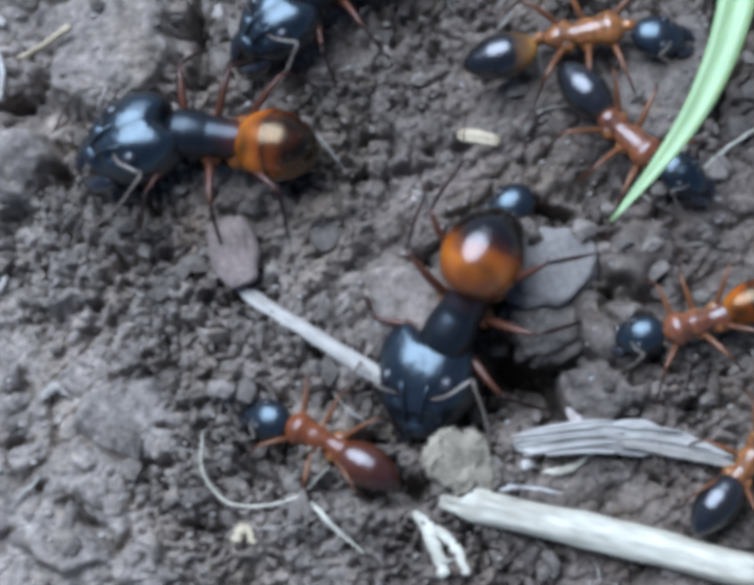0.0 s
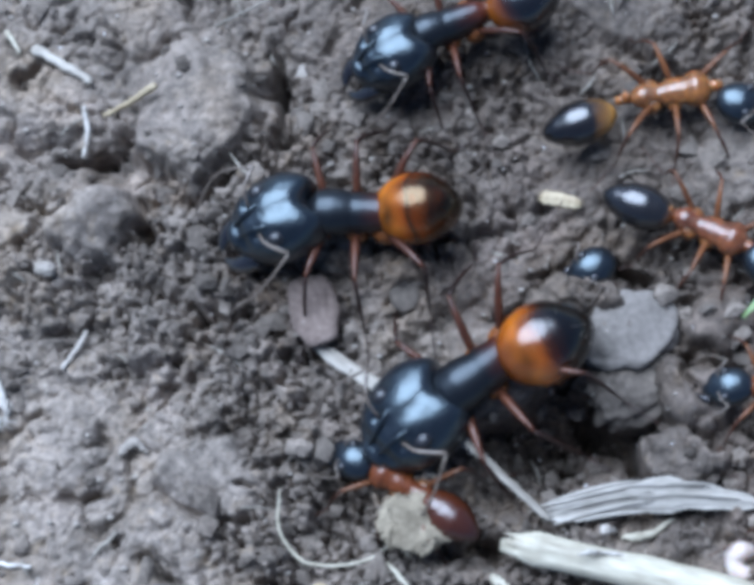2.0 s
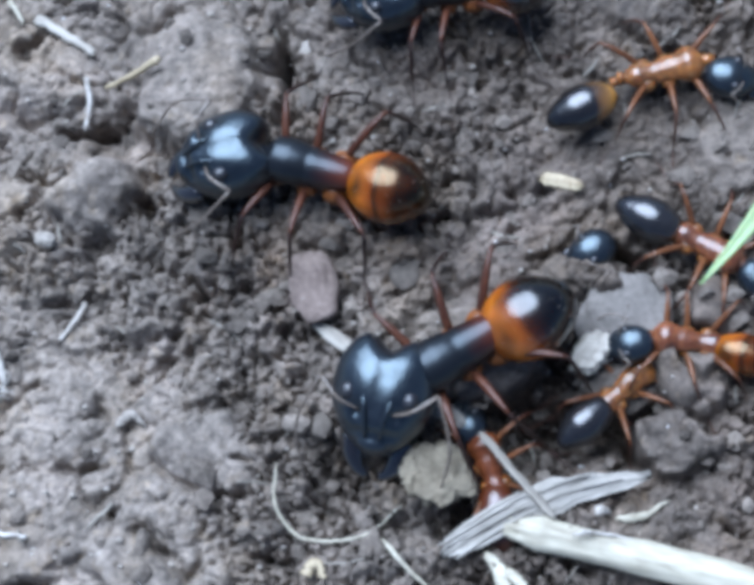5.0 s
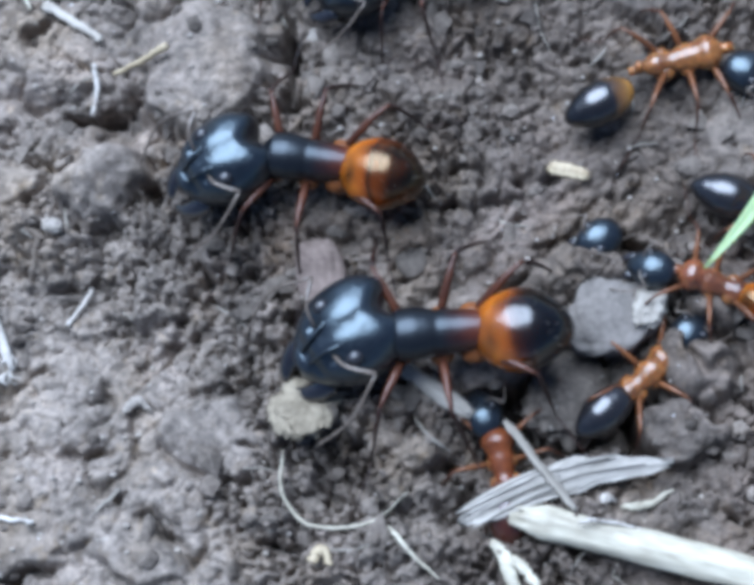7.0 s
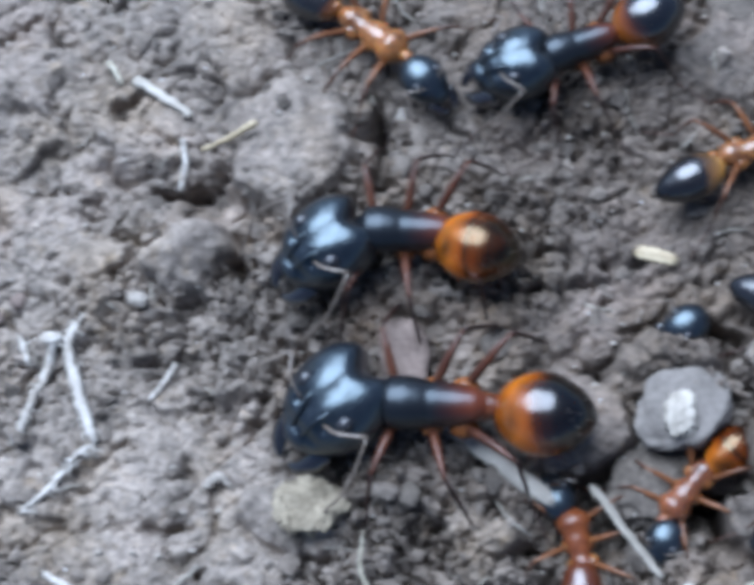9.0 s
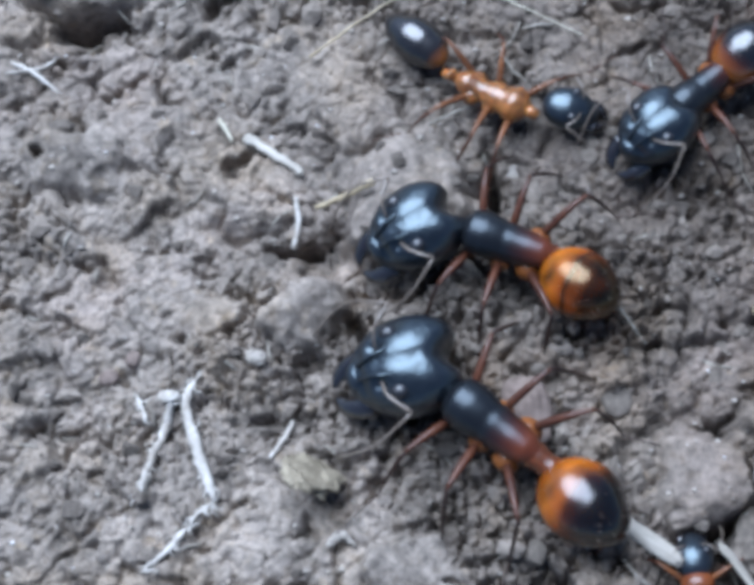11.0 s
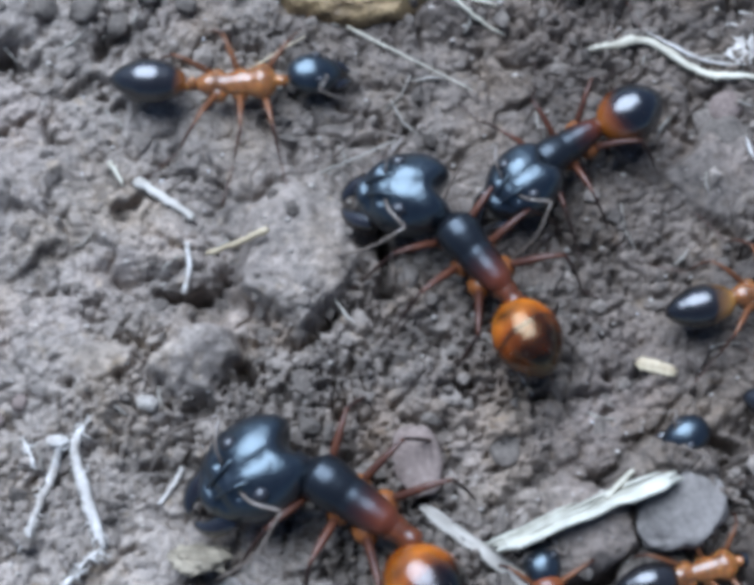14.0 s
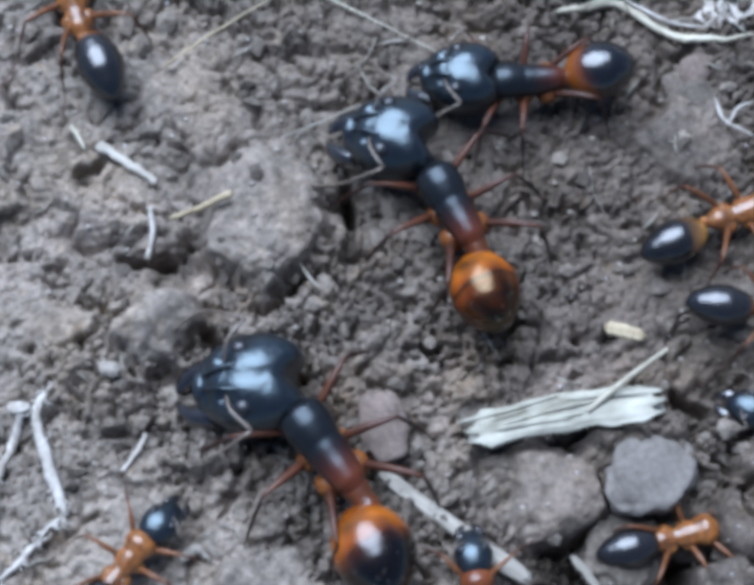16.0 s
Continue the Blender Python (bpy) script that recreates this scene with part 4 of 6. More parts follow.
def major_ant(name, s, gaster_mat, label, belly_size=1.0, skull_size=1.0):
    """A big-headed soldier. Origin on the soil below the thorax, facing +x; lengths follow s."""
    ant = new(name)
    bm = bmesh.new()
    L, Wd, Hh = 2.45 * s * skull_size, 1.92 * s * skull_size, 1.7 * s * skull_size

    def skull(x, y, z):
        wide = 1.05 - 0.34 * max(x, 0) ** 1.6 - 0.04 * min(x, 0) ** 2
        yy = math.copysign(abs(y) ** 0.92, y) * wide
        xx = math.copysign(abs(x) ** 0.9, x)
        notch = 0.32 * math.exp(-(y / 0.34) ** 2) * max(-x, 0) ** 1.6
        zz = math.copysign(abs(z) ** 0.80, z)
        if z > 0:
            # furrow along the brow, sunk antenna sockets, a step down to the clypeus
            zz -= 0.035 * math.exp(-(y / 0.07) ** 2) * (x < 0.35)
            zz -= 0.16 * math.exp(-((x - 0.30) / 0.13) ** 2 - ((abs(y) - 0.36) / 0.10) ** 2)
            zz -= 0.08 * math.exp(-((x - 0.62) / 0.07) ** 2) * (abs(y) < 0.55)
            zz += 0.025 * math.sin(7 * x + 3 * y) * math.sin(6 * y - 2 * x)
        return L * (xx + notch - 0.06 * abs(y) * (x < 0)), Wd * yy, Hh * zz * (1 - 0.28 * max(x, 0) ** 2)

    ball(bm, skull, 52, 64)
    # clypeus and frontal ridges
    ball(bm, lambda x, y, z: (L * 0.76 + 0.50 * s * x, 0.75 * s * y, Hh * 0.44 + 0.40 * s * z), 8, 14)
    for side in (1, -1):
        tube(bm, smooth_line([(L * 0.75, 0.30 * s * side, Hh * 0.66), (L * 0.42, 0.42 * s * side, Hh * 0.95), (L * 0.05, 0.62 * s * side, Hh * 0.96)], 4), [0.02 * s] + [0.09 * s] * 7 + [0.02 * s], 6)
    head = part("head", bm, BLACK, ant, "large heart-shaped glossy black head")
    face_parts(head, L, Wd, Hh, s, (JAW,))
    bm = bmesh.new()
    # broad shield in front, saddle behind it, then the rear, one continuous back
    girth = lambda x: float(np.interp(x, (-3.2, -2.7, -2.2, -1.5, -0.7, 0.0, 0.7, 1.4, 2.0, 2.35), (0.42, 0.62, 0.76, 0.90, 0.99, 1.06, 1.16, 1.12, 0.80, 0.46)))

    def hull(x0, x1, shrink, sink):
        def shape(x, y, z):
            px = (x0 + x1) / 2 + (x1 - x0) / 2 * math.copysign(abs(x) ** 1.0, x)
            g = girth(px) * (1 - 0.045 * math.exp(-((px + 0.25) / 0.2) ** 2)) * shrink * min(1.0, 3.2 * (1 - abs(x))) ** 0.5
            ring = max(1e-6, math.hypot(y, z))
            return s * px, s * g * y / ring if ring > 1e-3 else 0.0, s * (0.92 * g * z / ring if ring > 1e-3 else 0.0) + s * (0.14 - sink + 0.05 * math.sin(2.0 * px))
        return shape

    ball(bm, hull(-3.2, 2.35, 0.98, 0.0), 64, 26)
    tube(bm, [(1.9 * s, 0, 0.1 * s), (2.7 * s, 0, 0.2 * s)], [0.50 * s, 0.42 * s], 10)
    part("thorax", bm, THORAX, ant, "dull black thorax with a dark red-brown rear", at(0, 0, 2.7 * s))
    bm = bmesh.new()
    ball(bm, lambda x, y, z: (2.0 * s * x - 0.5 * s, 0.86 * s * y, 0.60 * s * z - 0.60 * s), 14, 20)
    part("underside", bm, UMBER, ant, "dark red-brown underside of the thorax", at(0, 0, 2.7 * s))
    bm = bmesh.new()
    tube(bm, smooth_line([(-2.1 * s, 0, -0.3 * s), (-2.7 * s, 0, -0.05 * s), (-3.3 * s, 0, -0.1 * s), (-4.0 * s, 0, -0.1 * s)], 3), [s * q for q in (0.60, 0.64, 0.66, 0.64, 0.58, 0.54, 0.54, 0.56, 0.54, 0.4)], 14)
    part("petiole", bm, WAIST, ant, "amber-brown waist node", at(0, 0, 2.7 * s))
    bm = bmesh.new()

    def belly(x, y, z):
        step = 0.014 * ((x * 2.1 + 0.3) % 1.0 - 0.5) if -0.95 < x < 0.9 else 0
        r = 1.0 + step
        return 2.2 * belly_size * s * x, 1.80 * belly_size * s * y * r * (1 - 0.22 * max(-x, 0) ** 1.5), 1.65 * belly_size * s * z * r

    ball(bm, belly, 40, 32)
    gaster = part("gaster", bm, gaster_mat, ant, "swollen glossy amber gaster with darker rings")
    bm = bmesh.new()
    r = np.random.default_rng(int(100 * s))
    for k in range(30):
        q = Vector((r.uniform(-1, 0.5), r.uniform(-0.8, 0.8), r.uniform(0.2, 1))).normalized()
        foot = Vector(belly(*q))
        tube(bm, [foot, foot + (0.14 * q + Vector((-0.08, 0, 0))) * s], [0.012 * s, 0.005 * s], 4)
    part("bristles", bm, PALE_HAIR, gaster, "short pale bristles")
    leg_set(ant, ((1.2 * s, 0.66 * s), (-0.3 * s, 0.70 * s), (-1.6 * s, 0.70 * s)), 3.1 * s, 3.5 * s, 1.9 * s, 2.2 * s, 0.122 * s, (LEG, SHIN, COXA), STANCE, int(100 * s))
    return tagged(ant, label, "ant", "big-headed soldier ants")


def minor_ant(name, s, label, gaster_mat=BLACK_GASTER, body=RED):
    """A slender worker."""
    ant = new(name)
    bm = bmesh.new()
    L, Wd, Hh = 1.45 * s, 1.12 * s, 0.85 * s
    ball(bm, lambda x, y, z: (L * x, Wd * math.copysign(abs(y) ** 0.9, y) * (1 - 0.28 * max(x, 0) ** 1.5), Hh * z * (1 - 0.25 * max(x, 0))), 16, 22)
    head = part("head", bm, BLACK, ant, "rounded glossy black head")
    face_parts(head, L, Wd, Hh, 0.6 * s, (JAW,))
    bm = bmesh.new()
    girth = lambda x: float(np.interp(x, (-2.5, -2.1, -1.5, -0.75, -0.3, 0.15, 0.5, 1.1, 1.7, 2.2), (0.28, 0.50, 0.70, 0.54, 0.66, 0.74, 0.70, 0.98, 0.84, 0.30)))

    def hull(x, y, z):
        px = -0.15 + 2.35 * x
        g = girth(px) * min(1.0, 3.2 * (1 - abs(x))) ** 0.5
        ring = max(1e-6, math.hypot(y, z))
        return s * px, s * g * y / ring if ring > 1e-3 else 0.0, s * (0.86 * g * z / ring if ring > 1e-3 else 0.0) + 0.06 * s * math.sin(1.6 * px)

    ball(bm, hull, 40, 22)
    tube(bm, [(1.8 * s, 0, 0.1 * s), (2.5 * s, 0, 0.05 * s)], [0.34 * s, 0.28 * s], 8)
    part("thorax", bm, body, ant, "slender orange-red thorax", at(0, 0, 1.6))
    bm = bmesh.new()
    ball(bm, lambda x, y, z: (0.26 * s * x - 2.45 * s, 0.34 * s * y, 0.52 * s * z + 0.05 * s), 8, 12)
    tube(bm, [(-2.1 * s, 0, -0.2 * s), (-3.0 * s, 0, -0.15 * s)], [0.24 * s, 0.24 * s], 8)
    part("petiole", bm, ORANGE, ant, "amber waist node", at(0, 0, 1.6))
    bm = bmesh.new()

    def belly(x, y, z):
        step = 0.04 * ((x * 2.1 + 0.3) % 1.0 - 0.5) if -0.95 < x < 0.9 else 0
        taper = (1 - 0.30 * max(-x, 0) ** 1.5) * (1 + step)
        return 2.0 * s * x, 1.2 * s * y * taper, 1.08 * s * z * taper

    ball(bm, belly, 32, 24)
    part("gaster", bm, gaster_mat, ant, "glossy black gaster with an amber base")
    leg_set(ant, ((1.2 * s, 0.45 * s), (0.0, 0.45 * s), (-1.1 * s, 0.4 * s)), 2.5 * s, 2.5 * s, 1.7 * s, 1.45, 0.098 * s, (LEG_LIGHT, LEG, ORANGE), TROT, len(label))
    return tagged(ant, label, "ant", "slender worker ants")


soldier_ant = major_ant("soldier_ant", 1.0, AMBER, "big-headed black soldier ant with an amber gaster on the soil", 0.96, 1.04)
carrying_ant = major_ant("soldier_ant", 1.1, AMBER_BLACK, "big-headed black soldier ant with an amber and black gaster", 1.0, 1.10)
climbing_ant = major_ant("soldier_ant", 0.84, RED_BLACK, "smaller black soldier ant with a red-brown and black gaster", 1.0, 1.06)
roaming_ant = minor_ant("worker_ant", 1.0, "orange-red worker ant with black head and gaster crossing soil", body=ORANGE)
pale_ant = minor_ant("worker_ant", 0.92, "orange worker ant with pale-banded black gaster on the soil", PALE_GASTER, ORANGE)
dark_ant = minor_ant("worker_ant", 0.88, "red-brown worker ant with a long black gaster on the soil")
rushing_ant = minor_ant("worker_ant", 0.82, "red-orange worker ant with an amber gaster beside the stones", gaster_mat=AMBER)
dragging_ant = minor_ant("worker_ant", 0.82, "orange worker ant with a black gaster beside dry straw", body=ORANGE)
hole_ant = minor_ant("worker_ant", 0.84, "dark red-brown worker ant working in the nest hollow", SHADED_RUST, SHADED_RED)
late_ant = minor_ant("worker_ant", 0.84, "orange worker ant walking in over the soil", body=ORANGE)
far_ant = minor_ant("worker_ant", 0.84, "black-headed worker ant beyond the seed husk")


def build_loose_head():
    bm = bmesh.new()
    ball(bm, lambda x, y, z: (1.25 * x, 1.0 * math.copysign(abs(y) ** 0.9, y) * (1 - 0.25 * max(x, 0)), 0.8 * z), 16, 22)
    head = part("ant_head", bm, BLACK, m=at(16.0, -3.4, level(16.0, -3.4) + 0.75, 205, 8))
    face_parts(head, 1.25, 1.0, 0.8, 0.55, (JAW,))
    return tagged(head, "loose glossy black ant head with dark jaws on soil", "ant head")


loose_head = build_loose_head()

# --- straws, twig, blade and flake that get shifted about
def straw(name, length, radius, mat, label, category="straw", flat=0.75, bend=0.0, fray=0, taper=1.0, seed=1, rise=0.0, ragged=0.07, lens=0.0):
    """A straw from the origin along +x, with grooves, a ragged end and loose strands."""
    r = np.random.default_rng(seed)
    bm = bmesh.new()
    pts = [(length * k / 12, bend * math.sin(math.pi * k / 12) + r.uniform(-0.03, 0.03), rise * (k / 12) ** 2 + r.uniform(-0.02, 0.02)) for k in range(13)]
    radii = [radius * (1 - (1 - taper) * k / 12) * r.uniform(1 - ragged, 1 + ragged) for k in range(13)]
    radii = [q * (1 - lens * (1 - math.sin(math.pi * k / 12))) for k, q in enumerate(radii)]
    radii[0], radii[-1] = radii[0] * 0.55, radii[-1] * 0.6
    fine_pts = smooth_line(pts, 3)
    tube(bm, fine_pts, [float(np.interp(i / 3, range(13), radii)) for i in range(len(fine_pts))], 40, flat)
    for v in bm.verts:
        a = math.atan2(v.co.z / flat, v.co.y - bend * math.sin(math.pi * min(1, max(0, v.co.x / length))))
        v.co.z += 0.02 * radius * math.sin(9 * a + 0.6 * math.sin(v.co.x)) + 0.03 * radius * math.sin(5 * a + 0.7 * v.co.x) + 0.04 * radius * math.sin(2.3 * v.co.x)
        if v.co.x < 0.02 * length or v.co.x > 0.98 * length:
            v.co.x += 0.45 * radius * math.sin(5 * a + 1) * (1 if v.co.x > 0.5 * length else -1)
    made = part(name, bm, mat)
    for k in range(fray):
        bm = bmesh.new()
        x0 = r.uniform(-0.1, 0.5) * length
        y0 = r.uniform(-0.8, 0.8) * radius
        drift, pitch = r.uniform(-0.10, 0.10), length * r.uniform(0.10, 0.18)
        strand = [(x0 + j * pitch, y0 + j * drift + bend * math.sin(math.pi * max(0, min(1, (x0 + j * pitch) / length))), (0.85 + 0.12 * j * (k % 3)) * radius * flat) for j in range(4)]
        tube(bm, smooth_line(strand, 3), [radius * q for q in (0.04, 0.09, 0.12, 0.13, 0.12, 0.13, 0.12, 0.10, 0.07, 0.03)], 5)
        part("strand", bm, mat, made)
    return tagged(made, label, category)


big_straw = straw("straw", 15.0, 0.80, STRAW, "thick bleached straw lying at the nest hollow", bend=0.15, seed=2)
frayed_straw = straw("frayed_straw", 9.6, 0.85, STRAW_GREY, "frayed greyish-white straw beside the nest hollow", flat=0.22, bend=0.7, fray=10, taper=0.8, seed=3, ragged=0.2, lens=0.6)
dragged_straw = straw("flat_straw", 9.2, 0.9, STRAW_GREEN, "flat whitish-green leaf strip being dragged over the soil", flat=0.26, bend=0.3, fray=8, taper=1.0, seed=4, ragged=0.12)
bm = bmesh.new()
tube(bm, smooth_line([(5.7, 0.1, 0.3), (7.2, 0.95, 0.6), (8.8, 1.75, 0.9), (10.0, 2.3, 1.2)], 3), [0.13, 0.14, 0.15, 0.15, 0.14, 0.15, 0.14, 0.13, 0.12, 0.10], 8)
part("stalk", bm, STRAW, dragged_straw, "thin pale stalk stuck to the strip")
straw("seed_chip", 1.9, 0.36, STRAW_YELLOW, "pale straw-coloured split chip of straw on the soil", "chip", flat=0.45, bend=0.05, taper=0.8, seed=14).matrix_basis = at(13.85, 0.36, level(14.8, 0.0) + 0.22, -16)
bm = bmesh.new()
ball(bm, lambda x, y, z: (0.10 * x, 0.36 * y, 0.26 * z), 6, 12)
part("pith", bm, STRAW_DULL, big_straw, "dull hollow straw end", at(-0.03, 0, 0))
twig = straw("twig", 8.6, 0.34, CHIP, "thin straight greyish-white twig lying on the soil", "twig", flat=0.6, taper=1.35, seed=5)


def build_blade():
    """A curved grass blade with a raised midrib, pointed at its tip."""
    bm = bmesh.new()
    rows = []
    for k in range(25):
        u = k / 24
        w = 0.06 + 0.86 * (1 - (1 - u) ** 1.9)
        x, y, z = 16.5 * u, -1.3 * math.sin(3.6 * u), 1.2 * math.sin(2.0 * u)
        tang = math.atan2(-1.3 * 3.6 * math.cos(3.6 * u), 16.5)
        nx, ny = -math.sin(tang), math.cos(tang)
        rows.append([[bm.verts.new((x + nx * w * e, y + ny * w * e, z + 0.22 * abs(e) * w + dz)) for e in (-1, -0.5, -0.08, 0.08, 0.5, 1)] for dz in (0, -0.07)])
    for a, b in zip(rows, rows[1:]):
        for layer in (0, 1):
            for i in range(5):
                bm.faces.new((a[layer][i], a[layer][i + 1], b[layer][i + 1], b[layer][i]))
        for i in (0, 5):
            bm.faces.new((a[0][i], b[0][i], b[1][i], a[1][i]))
    for a in (rows[0], rows[-1]):
        for i in range(5):
            bm.faces.new((a[0][i], a[0][i + 1], a[1][i + 1], a[1][i]))
    return tagged(part("grass", bm, GREEN), "fresh light green grass blade leaning over the soil", "grass")


grass_blade = build_blade()
copy_thing(grass_blade, at(27.8, -15.9, 4.2, 264))


def build_flake():
    """A broken crust of clay: flat, with a torn rim and a crumbly face."""
    off = Vector((4.2, 9.1, 1.7))

    def shape(a, b, c):
        p = Vector((a, b, c))
        f = 1 + 0.45 * noise.noise(1.5 * p + off) + 0.22 * noise.noise(3.4 * p + off) + 0.10 * noise.noise(8 * p + off)
        return 1.6 * f * a, 1.45 * f * b, 0.45 * math.copysign(abs(c) ** 0.5, c) + 0.22 * noise.noise(2.2 * p - off) + 0.10 * noise.noise(6 * p - off)

    bm = bmesh.new()
    ball(bm, shape, 30, 44)
    return tagged(part("clay_flake", bm, FLAKE), "rough tan flake of dry clay held by a soldier ant", "clay flake")


soil_flake = build_flake()


bm = bmesh.new()
curl = [(0.62 * math.cos(a) * (1 - 0.06 * a), 0.62 * math.sin(a) * (1 - 0.06 * a), 0.1 * math.sin(2 * a)) for a in (0.45 * k for k in range(12))]
tube(bm, curl, [0.22, 0.36, 0.44, 0.46, 0.44, 0.42, 0.43, 0.44, 0.42, 0.36, 0.28, 0.14], 10, 0.8)
curled_petal = tagged(part("curled_petal", bm, PETAL), "curled pinkish-white petal beside the straw", "petal")
loose_petal = stone("white_petal", 20.23, -4.76, 1.1, 0.7, 0.4, ROOT, "crumpled whitish petal lying on loose soil", "petal", 15, 0.1, 17)
white_crumb = stone("white_crumb", 16.89, -7.23, 0.95, 0.7, 0.35, CHIP, "whitish crumb of plant held by a worker ant", "crumb", 10, 0.1, 16, rough=1.8)


thin_twig = straw("thin_twig", 5.2, 0.20, STRAW_DULL, "thin grey-brown twig pushed about by the nest hollow", "twig", flat=0.8, taper=0.9, seed=6)


# --- movement
def gait(ant, amount, beats, seed):
    """Small swings of the legs about their hips."""
    r = np.random.default_rng(seed)
    legs = [o for o in ant.children if o.name.split(".")[0] == "leg"]
    for n, leg in enumerate(legs):
        home = leg.matrix_basis.copy()
        turn = r.uniform(-9, 9)
        rows = []
        for k in range(beats + 1):
            swing = turn + amount * math.sin(k * 2.1 + math.pi * (n % 2) + 0.7 * n) * r.uniform(0.4, 1.0)
            rows.append((16.0 * k / beats, home @ pose(0, 0, 0, 0, 0, swing)))
        walk(leg, rows)


def settle(rows):
    """Sets a path down on the soil, hollows and clods evened out over its feet."""
    out = []
    for t, m in rows:
        x, y = m.translation.x / MM, m.translation.y / MM
        z = sum(level(x + 2.5 * math.cos(a), y + 2.5 * math.sin(a)) for a in range(6)) / 6
        out.append((t, Matrix.Translation((0, 0, MM * max(-1.6, min(1.0, z)))) @ m))
    return out


def motions():
    CLOD_Z = level(17.1, -9.3) + 0.7
    # --- keyed paths
    walk(soldier_ant, settle([
        (0, at(1.93, 0.63, 0, 167.5)), (0.5, at(3.04, 0.17, 0, 169.5)), (1, at(3.76, -0.32, 0, 174.2)),
        (1.5, at(4.65, -0.61, 0, 173.7)), (2, at(4.84, -0.51, 0, 175.9)), (2.5, at(4.83, -0.48, 0, 176.0)),
        (3, at(4.23, -0.33, 0, 180.0)), (3.5, at(3.49, 0.17, 0, 170.0)), (4, at(2.79, 0.80, 0, 166.3)),
        (4.5, at(2.66, 0.84, 0, 161.9)), (7, at(2.25, 0.47, 0, 169.8)), (7.5, at(2.28, 0.17, 0, 173.9)),
        (8, at(1.86, 0.14, 0, 180.8)), (8.5, at(2.39, 0.48, 0, 180.2)), (9, at(2.60, 0.89, 0, 177.0)),
        (11.3, at(1.55, 4.52, 0, 154.8)), (11.5, at(1.91, 5.32, 0, 151.0)), (12, at(5.75, 6.51, 0, 133.4)),
        (12.5, at(5.34, 6.53, 0, 127.9)), (13, at(5.55, 6.16, 0, 123.6)), (13.5, at(5.48, 5.95, 0, 124.7)),
        (14, at(5.44, 5.77, 0, 127.5)), (14.5, at(5.08, 6.38, 0, 126.3)), (15, at(4.88, 5.86, 0, 124.9)),
        (15.5, at(6.03, 6.33, 0, 119.1)), (16, at(6.04, 6.43, 0, 117.8))]))
    walk(part_of(soldier_ant, "head"), [
        (0, at(3.32, 0.65, 2.6, 30.7, 10)), (0.5, at(3.60, 0.43, 2.6, 34.9, 10)), (1, at(3.38, 0.15, 2.6, 30.2, 10)),
        (1.5, at(3.36, 0.33, 2.6, 25.2, 10)), (2, at(3.36, 0.34, 2.6, 23.9, 10)), (2.5, at(3.36, 0.35, 2.6, 22.9, 10)),
        (3, at(3.32, 0.66, 2.6, 15.2, 10)), (3.5, at(3.38, 0.37, 2.6, 31.8, 10)), (4, at(3.48, 0.61, 2.6, 29.0, 10)),
        (4.5, at(3.70, 0.45, 2.6, 28.4, 10)), (7, at(3.73, 0.58, 2.6, 37.6, 10)), (7.5, at(3.49, 0.56, 2.6, 37.3, 10)),
        (8, at(3.54, 0.75, 2.6, 44.5, 10)), (8.5, at(3.31, 0.69, 2.6, 38.5, 10)), (9, at(3.35, 0.78, 2.6, 38.5, 10)),
        (11.3, at(4.16, 0.80, 2.6, 49.4, 10)), (11.5, at(4.08, 1.08, 2.6, 45.1, 10)), (12, at(4.05, 1.43, 2.6, 53.3, 10)),
        (12.5, at(4.08, 1.36, 2.6, 56.8, 10)), (13, at(4.17, 1.07, 2.6, 58.8, 10)), (13.5, at(4.23, 0.84, 2.6, 58.3, 10)),
        (14, at(4.23, 0.76, 2.6, 52.1, 10)), (14.5, at(4.05, 0.80, 2.6, 50.0, 10)), (15, at(4.07, 0.53, 2.6, 51.6, 10)),
        (15.5, at(4.26, 0.70, 2.6, 50.5, 10)), (16, at(4.22, 0.86, 2.6, 51.4, 10))])
    walk(part_of(soldier_ant, "gaster"), [
        (0, at(-3.53, 0.08, 2.8, -1.3)), (0.5, at(-3.30, -0.17, 2.8, 2.9)), (1, at(-3.30, -0.43, 2.8, 7.4)),
        (1.5, at(-3.30, -0.29, 2.8, 5.0)), (2, at(-3.30, -0.21, 2.8, 3.7)), (2.5, at(-3.30, -0.11, 2.8, 1.9)),
        (3, at(-3.48, 0.19, 2.8, -3.2)), (3.5, at(-3.74, 0.08, 2.8, -1.2)), (4, at(-4.17, 0.23, 2.8, -3.2)),
        (4.5, at(-4.34, 0.07, 2.8, -1.0)), (7, at(-3.89, 0.29, 2.8, -4.3)), (7.5, at(-3.82, 0.27, 2.8, -4.0)),
        (8, at(-3.70, 0.53, 2.8, -8.1)), (8.5, at(-3.42, 0.66, 2.8, -10.9)), (9, at(-3.90, 0.81, 2.8, -11.7)),
        (11.3, at(-4.53, 0.91, 2.8, -11.4)), (11.5, at(-4.58, 1.07, 2.8, -13.1)), (12, at(-4.57, 1.12, 2.8, -13.8)),
        (12.5, at(-4.90, 1.01, 2.8, -11.7)), (13, at(-5.23, 0.72, 2.8, -7.8)), (13.5, at(-5.30, 0.62, 2.8, -6.6)),
        (14, at(-5.39, 0.70, 2.8, -7.4)), (14.5, at(-5.44, 0.74, 2.8, -7.8)), (15, at(-5.50, 0.56, 2.8, -5.8)),
        (15.5, at(-5.36, 0.63, 2.8, -6.7)), (16, at(-5.11, 0.79, 2.8, -8.7))])
